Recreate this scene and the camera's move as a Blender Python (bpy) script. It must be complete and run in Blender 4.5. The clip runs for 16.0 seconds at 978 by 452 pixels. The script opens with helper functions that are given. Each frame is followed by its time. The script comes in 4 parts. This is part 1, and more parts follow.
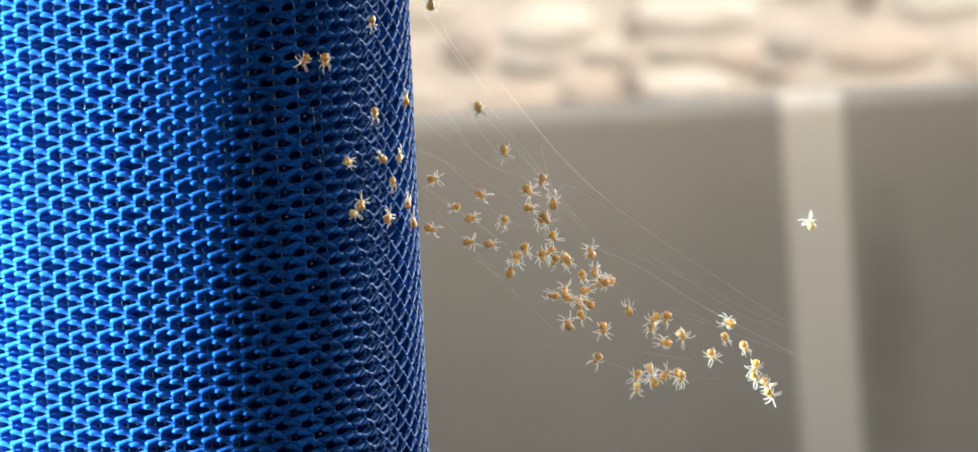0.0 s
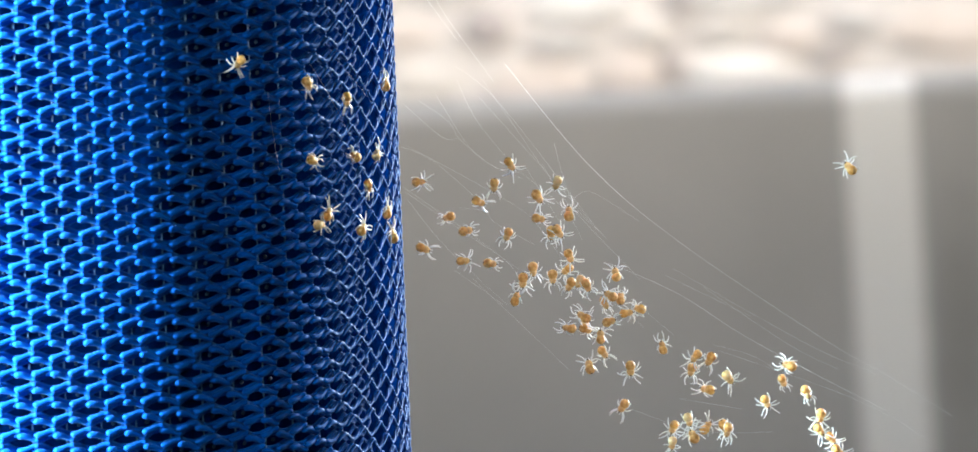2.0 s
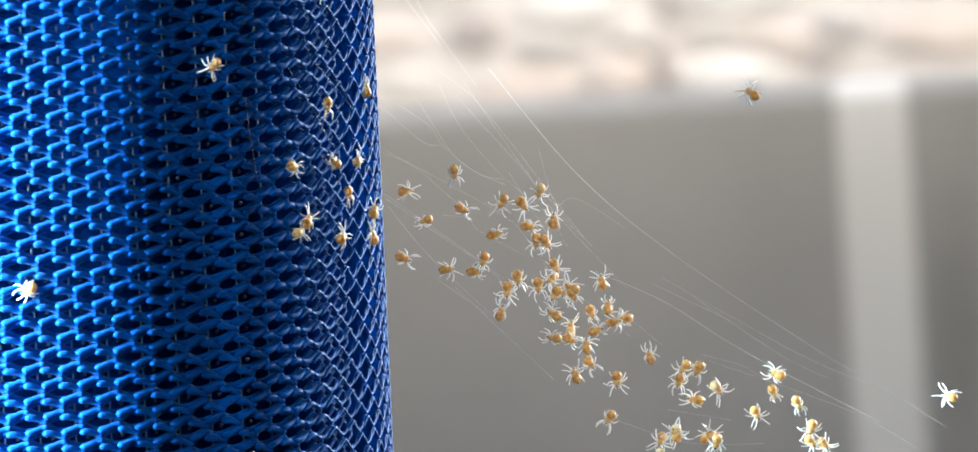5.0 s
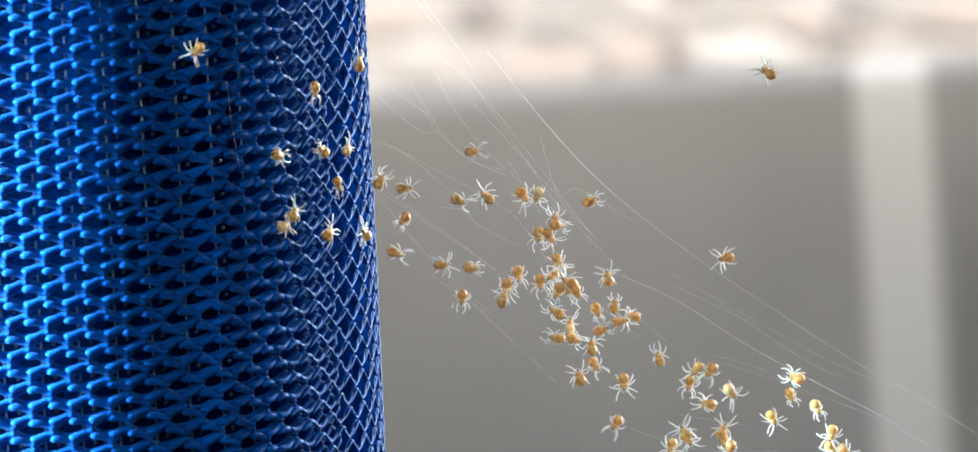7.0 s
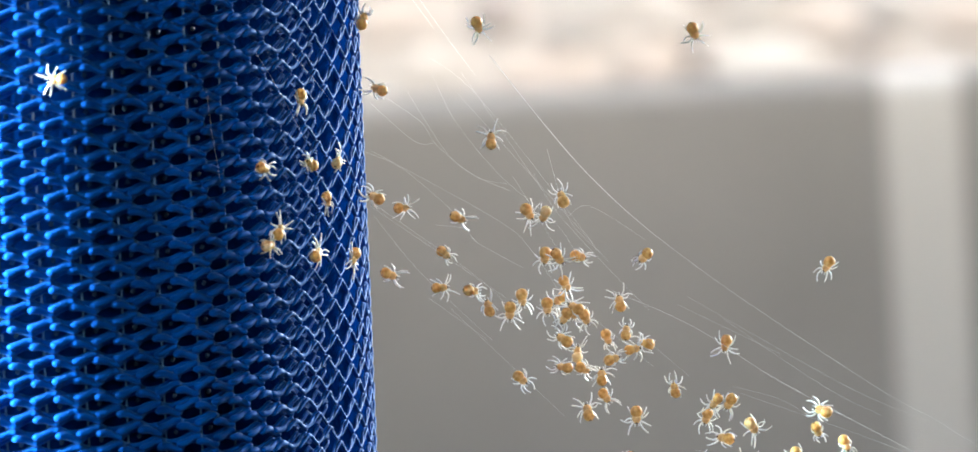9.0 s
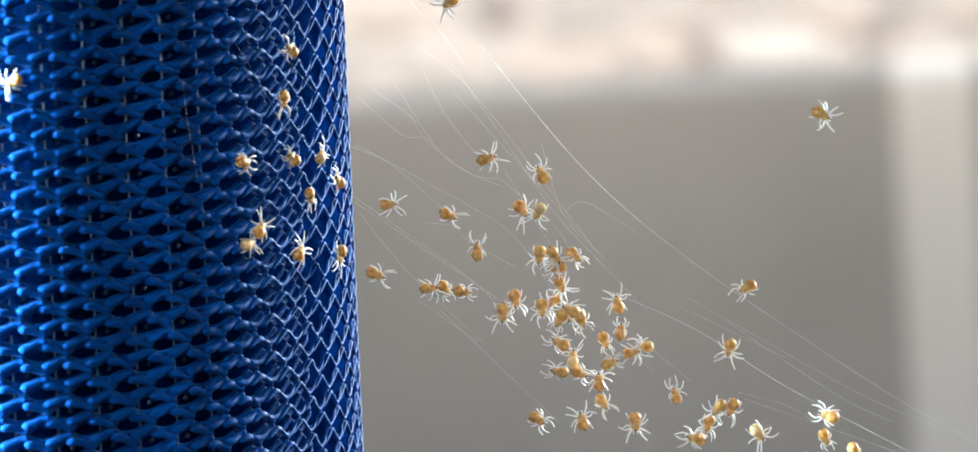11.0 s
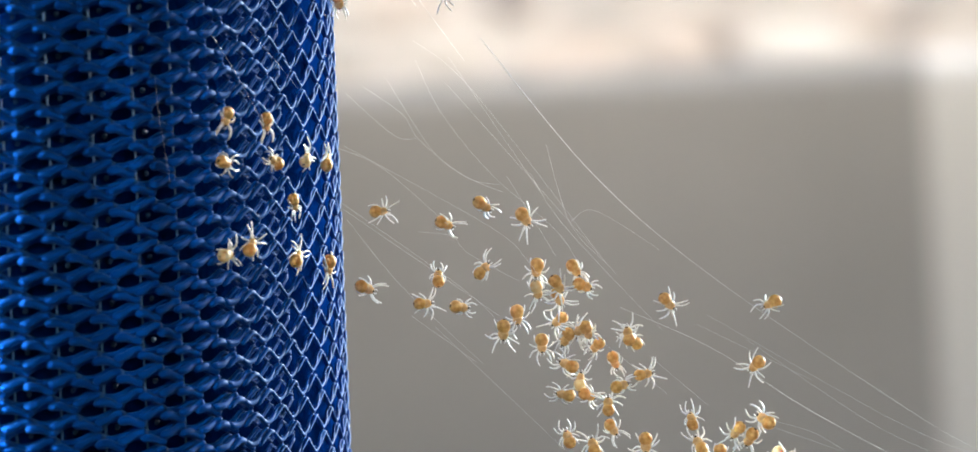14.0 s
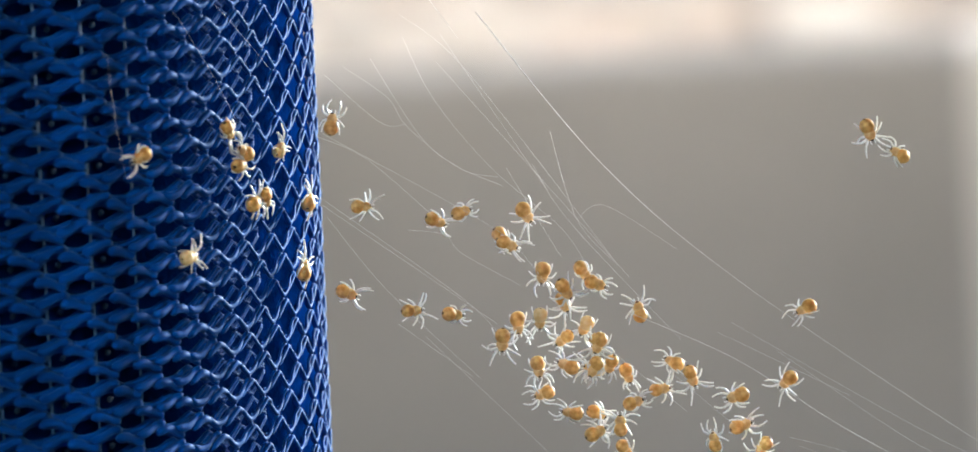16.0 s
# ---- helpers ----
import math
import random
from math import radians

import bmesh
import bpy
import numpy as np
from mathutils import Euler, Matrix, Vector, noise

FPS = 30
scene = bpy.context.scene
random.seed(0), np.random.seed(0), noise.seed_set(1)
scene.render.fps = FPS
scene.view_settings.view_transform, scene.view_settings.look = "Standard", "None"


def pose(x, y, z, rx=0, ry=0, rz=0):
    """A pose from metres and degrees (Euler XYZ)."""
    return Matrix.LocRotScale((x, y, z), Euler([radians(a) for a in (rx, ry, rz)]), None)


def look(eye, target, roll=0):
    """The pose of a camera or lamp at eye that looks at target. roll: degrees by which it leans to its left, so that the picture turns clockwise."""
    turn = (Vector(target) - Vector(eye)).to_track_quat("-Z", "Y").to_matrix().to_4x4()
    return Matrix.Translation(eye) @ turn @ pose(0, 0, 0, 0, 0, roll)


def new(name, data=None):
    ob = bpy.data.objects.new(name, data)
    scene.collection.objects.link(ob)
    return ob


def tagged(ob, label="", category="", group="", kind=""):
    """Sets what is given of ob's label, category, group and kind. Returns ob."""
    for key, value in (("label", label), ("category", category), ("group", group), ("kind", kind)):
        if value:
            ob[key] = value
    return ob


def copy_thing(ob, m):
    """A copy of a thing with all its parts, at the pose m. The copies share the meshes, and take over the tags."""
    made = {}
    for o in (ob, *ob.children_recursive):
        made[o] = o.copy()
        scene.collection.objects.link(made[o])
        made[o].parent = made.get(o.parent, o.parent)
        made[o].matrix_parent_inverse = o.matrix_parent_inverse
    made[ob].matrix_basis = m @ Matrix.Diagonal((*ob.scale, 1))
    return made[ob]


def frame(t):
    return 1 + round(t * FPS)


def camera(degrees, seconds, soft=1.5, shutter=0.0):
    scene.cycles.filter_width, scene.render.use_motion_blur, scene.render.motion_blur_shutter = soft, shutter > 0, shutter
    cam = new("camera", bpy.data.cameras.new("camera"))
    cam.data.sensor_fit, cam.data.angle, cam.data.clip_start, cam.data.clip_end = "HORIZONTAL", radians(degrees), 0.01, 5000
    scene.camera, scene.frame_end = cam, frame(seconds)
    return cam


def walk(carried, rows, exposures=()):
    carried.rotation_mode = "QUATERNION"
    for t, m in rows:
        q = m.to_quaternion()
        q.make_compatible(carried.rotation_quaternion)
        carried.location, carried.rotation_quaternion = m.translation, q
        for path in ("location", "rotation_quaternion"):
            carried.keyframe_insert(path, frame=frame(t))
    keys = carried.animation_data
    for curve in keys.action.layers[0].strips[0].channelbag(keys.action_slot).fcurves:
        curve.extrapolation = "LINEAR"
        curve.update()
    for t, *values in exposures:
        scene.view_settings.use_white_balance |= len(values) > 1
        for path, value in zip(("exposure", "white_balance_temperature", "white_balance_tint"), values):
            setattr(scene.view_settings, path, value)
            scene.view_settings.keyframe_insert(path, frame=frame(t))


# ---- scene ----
# the camera glides slowly towards the web
cam = camera(7.47, 16.0, soft=1.55)
cam.data.dof.use_dof = True
cam.data.dof.focus_distance = 0.55
cam.data.dof.aperture_fstop = 52
walk(cam, [
    (0, pose(-0.00822, -0.80204, -0.00394, 90.191, 3.622, -0.569)),
    (0.5, pose(-0.00690, -0.76214, -0.00361, 90.163, 3.709, -0.503)),
    (1, pose(-0.00449, -0.70267, -0.00228, 90.102, 3.637, -0.358)),
    (1.5, pose(-0.00338, -0.66921, -0.00189, 90.121, 3.694, -0.281)),
    (2, pose(-0.00238, -0.64349, -0.00124, 90.111, 3.399, -0.205)),
    (2.5, pose(-0.00150, -0.62642, -0.00064, 90.086, 3.565, -0.162)),
    (3, pose(-0.00168, -0.62843, -0.00086, 90.178, 3.500, -0.196)),
    (3.5, pose(-0.00139, -0.62470, -0.00105, 90.192, 3.578, -0.216)),
    (4, pose(-0.00141, -0.62756, -0.00088, 90.160, 3.517, -0.234)),
    (6.5, pose(-0.00139, -0.62989, -0.00092, 90.104, 3.591, -0.263)),
    (7, pose(0.00015, -0.58997, 0.00011, 89.987, 3.565, -0.135)),
    (7.5, pose(0.00121, -0.56167, 0.00056, 89.977, 3.477, -0.026)),
    (8, pose(0.00244, -0.54486, 0.00116, 89.917, 3.532, 0.071)),
    (8.5, pose(0.00173, -0.54493, 0.00114, 90.033, 3.384, 0.007)),
    (11, pose(0.00317, -0.51897, 0.00151, 89.966, 3.415, 0.121)),
    (11.5, pose(0.00414, -0.49415, 0.00217, 89.944, 3.233, 0.242)),
    (12, pose(0.00432, -0.48813, 0.00209, 89.875, 3.315, 0.246)),
    (12.5, pose(0.00400, -0.49425, 0.00207, 89.889, 3.363, 0.216)),
    (13, pose(0.00411, -0.49459, 0.00211, 89.930, 3.246, 0.236)),
    (13.5, pose(0.00427, -0.49287, 0.00223, 89.942, 3.453, 0.238)),
    (14, pose(0.00457, -0.47637, 0.00260, 89.906, 3.241, 0.294)),
    (14.5, pose(0.00570, -0.45954, 0.00282, 89.864, 3.245, 0.434)),
    (15, pose(0.00563, -0.44975, 0.00307, 89.847, 3.307, 0.445)),
    (15.5, pose(0.00611, -0.43874, 0.00317, 89.804, 3.299, 0.492)),
    (16, pose(0.00636, -0.42402, 0.00324, 89.785, 3.423, 0.543)),
], exposures=[
    (0.0, 1.42, 7400, 4), (0.5, 1.46, 7200, 4), (1.0, 1.58, 6800, 4), (1.5, 1.66, 6500, 4),
    (2.5, 1.64, 6400, 4), (6.5, 1.70, 6400, 4), (11.0, 1.72, 6500, 4), (16.0, 1.70, 6600, 4)])

# ---- world and sun ----
world = bpy.data.worlds.new("overcast_sky")
scene.world = world
world.use_nodes = True
wn = world.node_tree
sky = wn.nodes.new("ShaderNodeTexSky")
sky.sky_type = "NISHITA"
sky.sun_disc = False
sky.sun_elevation = radians(38)
sky.sun_rotation = radians(157)
sky.air_density = 1.0
sky.dust_density = 3.0
wn.links.new(sky.outputs[0], wn.nodes["Background"].inputs[0])
wn.nodes["Background"].inputs[1].default_value = 0.15

sun = new("sun", bpy.data.lights.new("sun", "SUN"))
sun.data.energy = 0.08
sun.data.angle = radians(4)
sun.data.color = (1.0, 0.97, 0.93)
# fill lamp added on the left to brighten that side of the fabric
fill_left = new("fill_lamp_left", bpy.data.lights.new("fill_lamp_left", "AREA"))
fill_left.data.shape = "RECTANGLE"
fill_left.data.size, fill_left.data.size_y = 0.17, 0.34
fill_left.data.energy = 1.95
fill_left.data.spread = radians(38)
fill_left.data.color = (0.70, 0.91, 1.0)
fill_left.matrix_world = look((-0.56, -0.112, 0.14), (-0.05, -0.012, 0.0))
# second fill lamp, added behind on the right for the fabric's edge and spiderlings
fill_right = new("fill_lamp_right", bpy.data.lights.new("fill_lamp_right", "AREA"))
fill_right.data.shape = "RECTANGLE"
fill_right.data.size, fill_right.data.size_y = 0.14, 0.20
fill_right.data.energy = 0.62
fill_right.data.spread = radians(68)
fill_right.data.color = (0.86, 0.93, 1.0)
fill_right.matrix_world = look((0.36, 0.36, 0.16), (0.0, 0.0, 0.0))
sun.matrix_world = look((0.30, -0.70, 0.60), (0, 0, 0))


# ---- materials ----
def material(name):
    m = bpy.data.materials.new(name)
    m.use_nodes = True
    return m, m.node_tree.nodes, m.node_tree.links, m.node_tree.nodes["Principled BSDF"]


def noise_mix(nodes, links, scale, dark, light, detail=4.0, low=0.35, high=0.65, coords="Object"):
    """A colour that drifts between two tones by a noise of the given scale (per metre)."""
    tc = nodes.new("ShaderNodeTexCoord")
    nz = nodes.new("ShaderNodeTexNoise")
    nz.inputs["Scale"].default_value = scale
    nz.inputs["Detail"].default_value = detail
    ramp = nodes.new("ShaderNodeValToRGB")
    ramp.color_ramp.elements[0].position, ramp.color_ramp.elements[0].color = low, (*dark, 1)
    ramp.color_ramp.elements[1].position, ramp.color_ramp.elements[1].color = high, (*light, 1)
    links.new(tc.outputs[coords], nz.inputs["Vector"])
    links.new(nz.outputs["Fac"], ramp.inputs["Fac"])
    return ramp.outputs["Color"], nz, tc


def add_bump(nodes, links, bsdf, tc, scale, strength, distance, coords="Object"):
    nz = nodes.new("ShaderNodeTexNoise")
    nz.inputs["Scale"].default_value = scale
    nz.inputs["Detail"].default_value = 5
    bp = nodes.new("ShaderNodeBump")
    bp.inputs["Strength"].default_value, bp.inputs["Distance"].default_value = strength, distance
    links.new(tc.outputs[coords], nz.inputs["Vector"])
    links.new(nz.outputs["Fac"], bp.inputs["Height"])
    links.new(bp.outputs["Normal"], bsdf.inputs["Normal"])


def plain(name, dark, light, scale, rough=0.6, bump=0.0, bump_scale=0.0, distance=0.0, low=0.35, high=0.65,
          spec=0.5, sss=0.0, coords="Object"):
    m, n, l, b = material(name)
    col, nz, tc = noise_mix(n, l, scale, dark, light, low=low, high=high, coords=coords)
    l.new(col, b.inputs["Base Color"])
    b.inputs["Roughness"].default_value = rough
    b.inputs["Specular IOR Level"].default_value = spec
    if sss:
        b.inputs["Subsurface Weight"].default_value = sss
        b.inputs["Subsurface Radius"].default_value = (1.0, 0.8, 0.6)
        b.inputs["Subsurface Scale"].default_value = 0.0003
    if bump:
        add_bump(n, l, b, tc, bump_scale, bump, distance, coords)
    return m


YARN = plain("blue_coated_yarn", (0.0004, 0.042, 0.25), (0.0006, 0.075, 0.42), 260, rough=0.60, spec=0.24, bump=0.25,
             bump_scale=9000, distance=0.00004)
YARN.node_tree.nodes["Principled BSDF"].inputs["Sheen Weight"].default_value = 0.12
YARN.node_tree.nodes["Principled BSDF"].inputs["Sheen Tint"].default_value = (0.35, 0.78, 1.0, 1)
YARN.node_tree.nodes["Principled BSDF"].inputs["Specular Tint"].default_value = (0.12, 0.68, 1.0, 1)
THREAD_GREY = plain("grey_monofilament", (0.035, 0.09, 0.19), (0.06, 0.14, 0.27), 900, rough=0.3)
LINING = plain("navy_foam_lining", (0.0009, 0.017, 0.100), (0.0013, 0.026, 0.155), 700, rough=0.95, spec=0.0, bump=0.4,
               bump_scale=2500, distance=0.0003)
SILK = plain("white_spider_silk", (0.72, 0.72, 0.70), (0.9, 0.9, 0.88), 3000, rough=0.25)
ABDOMEN = plain("amber_abdomen", (0.66, 0.32, 0.080), (0.97, 0.62, 0.23), 2700, rough=0.48, sss=0.6, bump=0.15,
                bump_scale=15000, distance=0.00002)
ABDOMEN_PALE = plain("straw_abdomen", (0.84, 0.58, 0.26), (0.94, 0.74, 0.43), 2600, rough=0.48, sss=0.6, bump=0.15,
                     bump_scale=15000, distance=0.00002)
HEAD = plain("amber_head", (0.66, 0.36, 0.12), (0.96, 0.67, 0.33), 3000, rough=0.35, sss=0.6)
LEG = plain("pale_glassy_leg", (0.88, 0.86, 0.84), (0.96, 0.95, 0.94), 2400, rough=0.20, sss=0.3)
EYES = plain("dark_eyes", (0.02, 0.012, 0.008), (0.05, 0.03, 0.015), 5000, rough=0.2)
PATCH = plain("brown_patch", (0.10, 0.045, 0.012), (0.22, 0.10, 0.03), 6000, rough=0.4)


def wall_material(name, dark, light, pale, strip):
    """Grey concrete, paler along an upright strip with feathered edges."""
    m, n, l, b = material(name)
    col, nz, tc = noise_mix(n, l, 17, dark, light, detail=3, low=0.3, high=0.7)
    geo = n.new("ShaderNodeNewGeometry")
    xyz = n.new("ShaderNodeSeparateXYZ")
    l.new(geo.outputs["Position"], xyz.inputs[0])

    def ramp(source, a, c):
        r = n.new("ShaderNodeMapRange")
        r.interpolation_type = "SMOOTHERSTEP"
        r.inputs["From Min"].default_value, r.inputs["From Max"].default_value = a, c
        l.new(source, r.inputs["Value"])
        return r.outputs["Result"]

    def math_node(op, p, q):
        k = n.new("ShaderNodeMath")
        k.operation = op
        for socket, v in zip(k.inputs, (p, q)):
            if isinstance(v, float):
                socket.default_value = v
            else:
                l.new(v, socket)
        return k.outputs[0]

    c, w = strip
    near = math_node("ABSOLUTE", math_node("SUBTRACT", xyz.outputs["X"], c), 0.0)
    fac = math_node("MULTIPLY", ramp(near, 1.25 * w, 0.75 * w), 0.9)
    mix = n.new("ShaderNodeMix")
    mix.data_type = "RGBA"
    l.new(fac, mix.inputs[0])
    l.new(col, mix.inputs[6])
    mix.inputs[7].default_value = (*pale, 1)
    # a tall damp stain beside the strip
    wob = n.new("ShaderNodeTexNoise")
    wob.inputs["Scale"].default_value, wob.inputs["Detail"].default_value = 87, 2.0
    l.new(geo.outputs["Position"], wob.inputs["Vector"])
    sx, sz, rx, rz = 0.0698, -0.0228, 0.0067, 0.027
    dx = math_node("DIVIDE", math_node("SUBTRACT", xyz.outputs["X"], sx), rx)
    dz = math_node("DIVIDE", math_node("SUBTRACT", xyz.outputs["Z"], sz), rz)
    far = math_node("SQRT", math_node("ADD", math_node("MULTIPLY", dx, dx), math_node("MULTIPLY", dz, dz)), 0.0)
    far = math_node("ADD", far, math_node("MULTIPLY", math_node("SUBTRACT", wob.outputs["Fac"], 0.5), 0.9))
    stain = n.new("ShaderNodeMix")
    stain.data_type, stain.blend_type = "RGBA", "MULTIPLY"
    l.new(math_node("MULTIPLY", ramp(far, 1.35, 0.0), 0.42), stain.inputs[0])
    l.new(mix.outputs[2], stain.inputs[6])
    stain.inputs[7].default_value = (0.30, 0.28, 0.26, 1)
    l.new(stain.outputs[2], b.inputs["Base Color"])
    b.inputs["Roughness"].default_value = 0.9
    return m


WALL_Y, WALL_TOP, GROUND_Z = 0.45, 0.0175, -0.55
CONCRETE = wall_material("pale_strip_concrete", (0.325, 0.302, 0.273), (0.425, 0.394, 0.353), (0.80, 0.75, 0.68), (0.0595, 0.0051))
GROUND = plain("brown_gravel_ground", (0.035, 0.032, 0.028), (0.07, 0.064, 0.055), 30, rough=0.95)
# dark brown of the unseen wall and boards that block the sky
BLOCKER = plain("dark_light_blocker", (0.05, 0.042, 0.035), (0.09, 0.075, 0.06), 5, rough=0.8)


STONE_WHITE = plain("whitish_limestone", (0.58, 0.55, 0.51), (0.67, 0.64, 0.61), 160, rough=0.9)
STONE_PALE = plain("pale_beige_stone", (0.45, 0.41, 0.375), (0.545, 0.51, 0.465), 120, rough=0.9)
STONE_PINK = plain("pinkish_sandstone", (0.46, 0.40, 0.35), (0.56, 0.49, 0.445), 120, rough=0.9)
STONE_GREY = plain("grey_stone", (0.37, 0.345, 0.325), (0.45, 0.425, 0.40), 120, rough=0.9)
STONE_DARK = plain("dark_brown_stone", (0.31, 0.28, 0.26), (0.40, 0.35, 0.33), 140, rough=0.9)
MORTAR = plain("beige_mortar", (0.47, 0.435, 0.40), (0.57, 0.525, 0.49), 90, rough=0.95)


# ---- mesh helpers ----
def part(name, bm, mat, parent=None, label="", smooth=True):
    """Links a bmesh as one mesh object under a thing or a part."""
    me = bpy.data.meshes.new(name)
    bm.to_mesh(me)
    bm.free()
    if smooth:
        for p in me.polygons:
            p.use_smooth = True
    me.materials.append(mat)
    ob = new(name, me)
    if parent:
        ob.parent = parent
    if label:
        ob["label"] = label
    return ob


def share(name, me, parent, m):
    ob = new(name, me)
    ob.parent = parent
    ob.matrix_basis = m
    return ob


def box(bm, x0, x1, y0, y1, z0, z1, bevel=0.0, segments=3):
    r = bmesh.ops.create_cube(bm, size=1)
    bmesh.ops.transform(bm, matrix=Matrix.Translation(((x0 + x1) / 2, (y0 + y1) / 2, (z0 + z1) / 2)) @
                        Matrix.Diagonal((x1 - x0, y1 - y0, z1 - z0, 1)), verts=r["verts"])
    if bevel:
        edges = list({e for v in r["verts"] for e in v.link_edges})
        bmesh.ops.bevel(bm, geom=edges, offset=bevel, segments=segments, profile=0.5, affect="EDGES")


def tube(points, radii, sides=6, flat=1.0, up=Vector((0, 0, 1))):
    """A tapered tube along points, closed at both ends, in a bmesh of its own."""
    bm = bmesh.new()
    rings = []
    n = len(points)
    for i, p in enumerate(points):
        d = (points[min(i + 1, n - 1)] - points[max(i - 1, 0)]).normalized()
        a = d.cross(up)
        a = a.normalized() if a.length > 1e-6 else Vector((1, 0, 0))
        b = a.cross(d).normalized()
        r = radii[i] if hasattr(radii, "__len__") else radii
        rings.append([bm.verts.new(p + a * (r * math.cos(2 * math.pi * k / sides)) +
                                   b * (r * flat * math.sin(2 * math.pi * k / sides))) for k in range(sides)])
    for q0, q1 in zip(rings, rings[1:]):
        for k in range(sides):
            bm.faces.new((q0[k], q0[(k + 1) % sides], q1[(k + 1) % sides], q1[k]))
    bm.faces.new(rings[0][::-1])
    bm.faces.new(rings[-1])
    bmesh.ops.recalc_face_normals(bm, faces=bm.faces)
    return bm


def smooth_line(pts, steps=4):
    """A rounded line through the points."""
    out = []
    n = len(pts)
    for i in range(n - 1):
        p0, p1, p2, p3 = pts[max(i - 1, 0)], pts[i], pts[i + 1], pts[min(i + 2, n - 1)]
        for k in range(steps):
            t = k / steps
            out.append(0.5 * ((2 * p1) + (p2 - p0) * t + (2 * p0 - 5 * p1 + 4 * p2 - p3) * t * t +
                              (3 * p1 - p0 - 3 * p2 + p3) * t ** 3))
    out.append(pts[-1])
    return out


# ---- the setting: low wall, stone wall, ground, unseen light blockers behind and overhead ----
def build_setting():
    bm = bmesh.new()
    box(bm, -30, 30, -30, 60, GROUND_Z - 0.2, GROUND_Z)
    tagged(part("ground", bm, GROUND, smooth=False), "brown gravel ground below the wall", "ground", kind="structure")
    bm = bmesh.new()
    box(bm, -1.2, 1.4, WALL_Y, WALL_Y + 0.04, GROUND_Z, WALL_TOP + 0.002, bevel=0.004, segments=12)
    tagged(part("wall_low", bm, CONCRETE, smooth=False), "low grey concrete wall, with a rounded top, a pale upright strip and a damp stain", "wall", kind="structure")
    # rubble wall farther back
    bm = bmesh.new()
    box(bm, -1.6, 1.8, 0.70, 0.86, GROUND_Z, 0.20)
    back = tagged(part("wall_stone", bm, MORTAR, smooth=False), "wall of pale beige and pinkish rubble stones in light mortar", "wall",
                  kind="structure")
    return back


stone_wall = build_setting()
# unseen wall added behind the camera to cut low light from the front
bm = bmesh.new()
box(bm, -0.62, 3.0, -1.5, -1.4, GROUND_Z, 0.22)
tagged(part("wall_blocker", bm, BLOCKER, smooth=False), "unseen dark wall behind the camera that blocks low sky", "wall", kind="structure")
# unseen boards added overhead to shade the fabric and the low wall
bm = bmesh.new()
box(bm, -0.26, 3.0, -0.36, 0.075, 0.165, 0.19)
box(bm, 0.25, 3.0, -1.4, -0.361, 0.165, 0.19)
box(bm, -1.2, 1.4, 0.076, 0.27, 0.155, 0.164)
for x in (-0.26, 0.86):
    # added beams from the wall behind carry both, on a post each
    box(bm, x, x + 0.04, -1.4, 0.30, 0.124, 0.1545)
    box(bm, x, x + 0.04, 0.26, 0.30, GROUND_Z, 0.1235)
tagged(part("ceiling", bm, BLOCKER, smooth=False), "unseen dark boards overhead, added to block sky light", "ceiling", kind="structure")


# ---- the blue mesh fabric, wrapped round a padded edge that leans a little towards the camera ----
R_EDGE, R_FLAT, X_C, Y_C = 0.02632, 0.03622, -0.03406, 0.010
PITCH, ROW = 0.003000, 0.002605
HOLE_S, HOLE_Z = -0.001346, 0.009800
LEAN = pose(0, 0, 0, 6.84, 1.08, 0)


def skin_point(s, out=0.0):
    """A point of the fabric at s metres along the wrap, out metres proud of it, and its tangent and normal (x, y)."""
    if s >= 0:
        a = s / R_EDGE
        return (X_C + (R_EDGE + out) * math.sin(a), Y_C - (R_EDGE + out) * math.cos(a)), (math.cos(a), math.sin(a)), (math.sin(a), -math.cos(a))
    a = s / R_FLAT
    return ((X_C + (R_FLAT + out) * math.sin(a), Y_C - R_EDGE + R_FLAT - (R_FLAT + out) * math.cos(a)),
            (math.cos(a), math.sin(a)), (math.sin(a), -math.cos(a)))


S0, S1, Z0, Z1 = -0.034, 0.050, -0.036, 0.040


def step(a, b, v):
    v = min(1.0, max(0.0, (v - a) / (b - a)))
    return v * v * (3 - 2 * v)


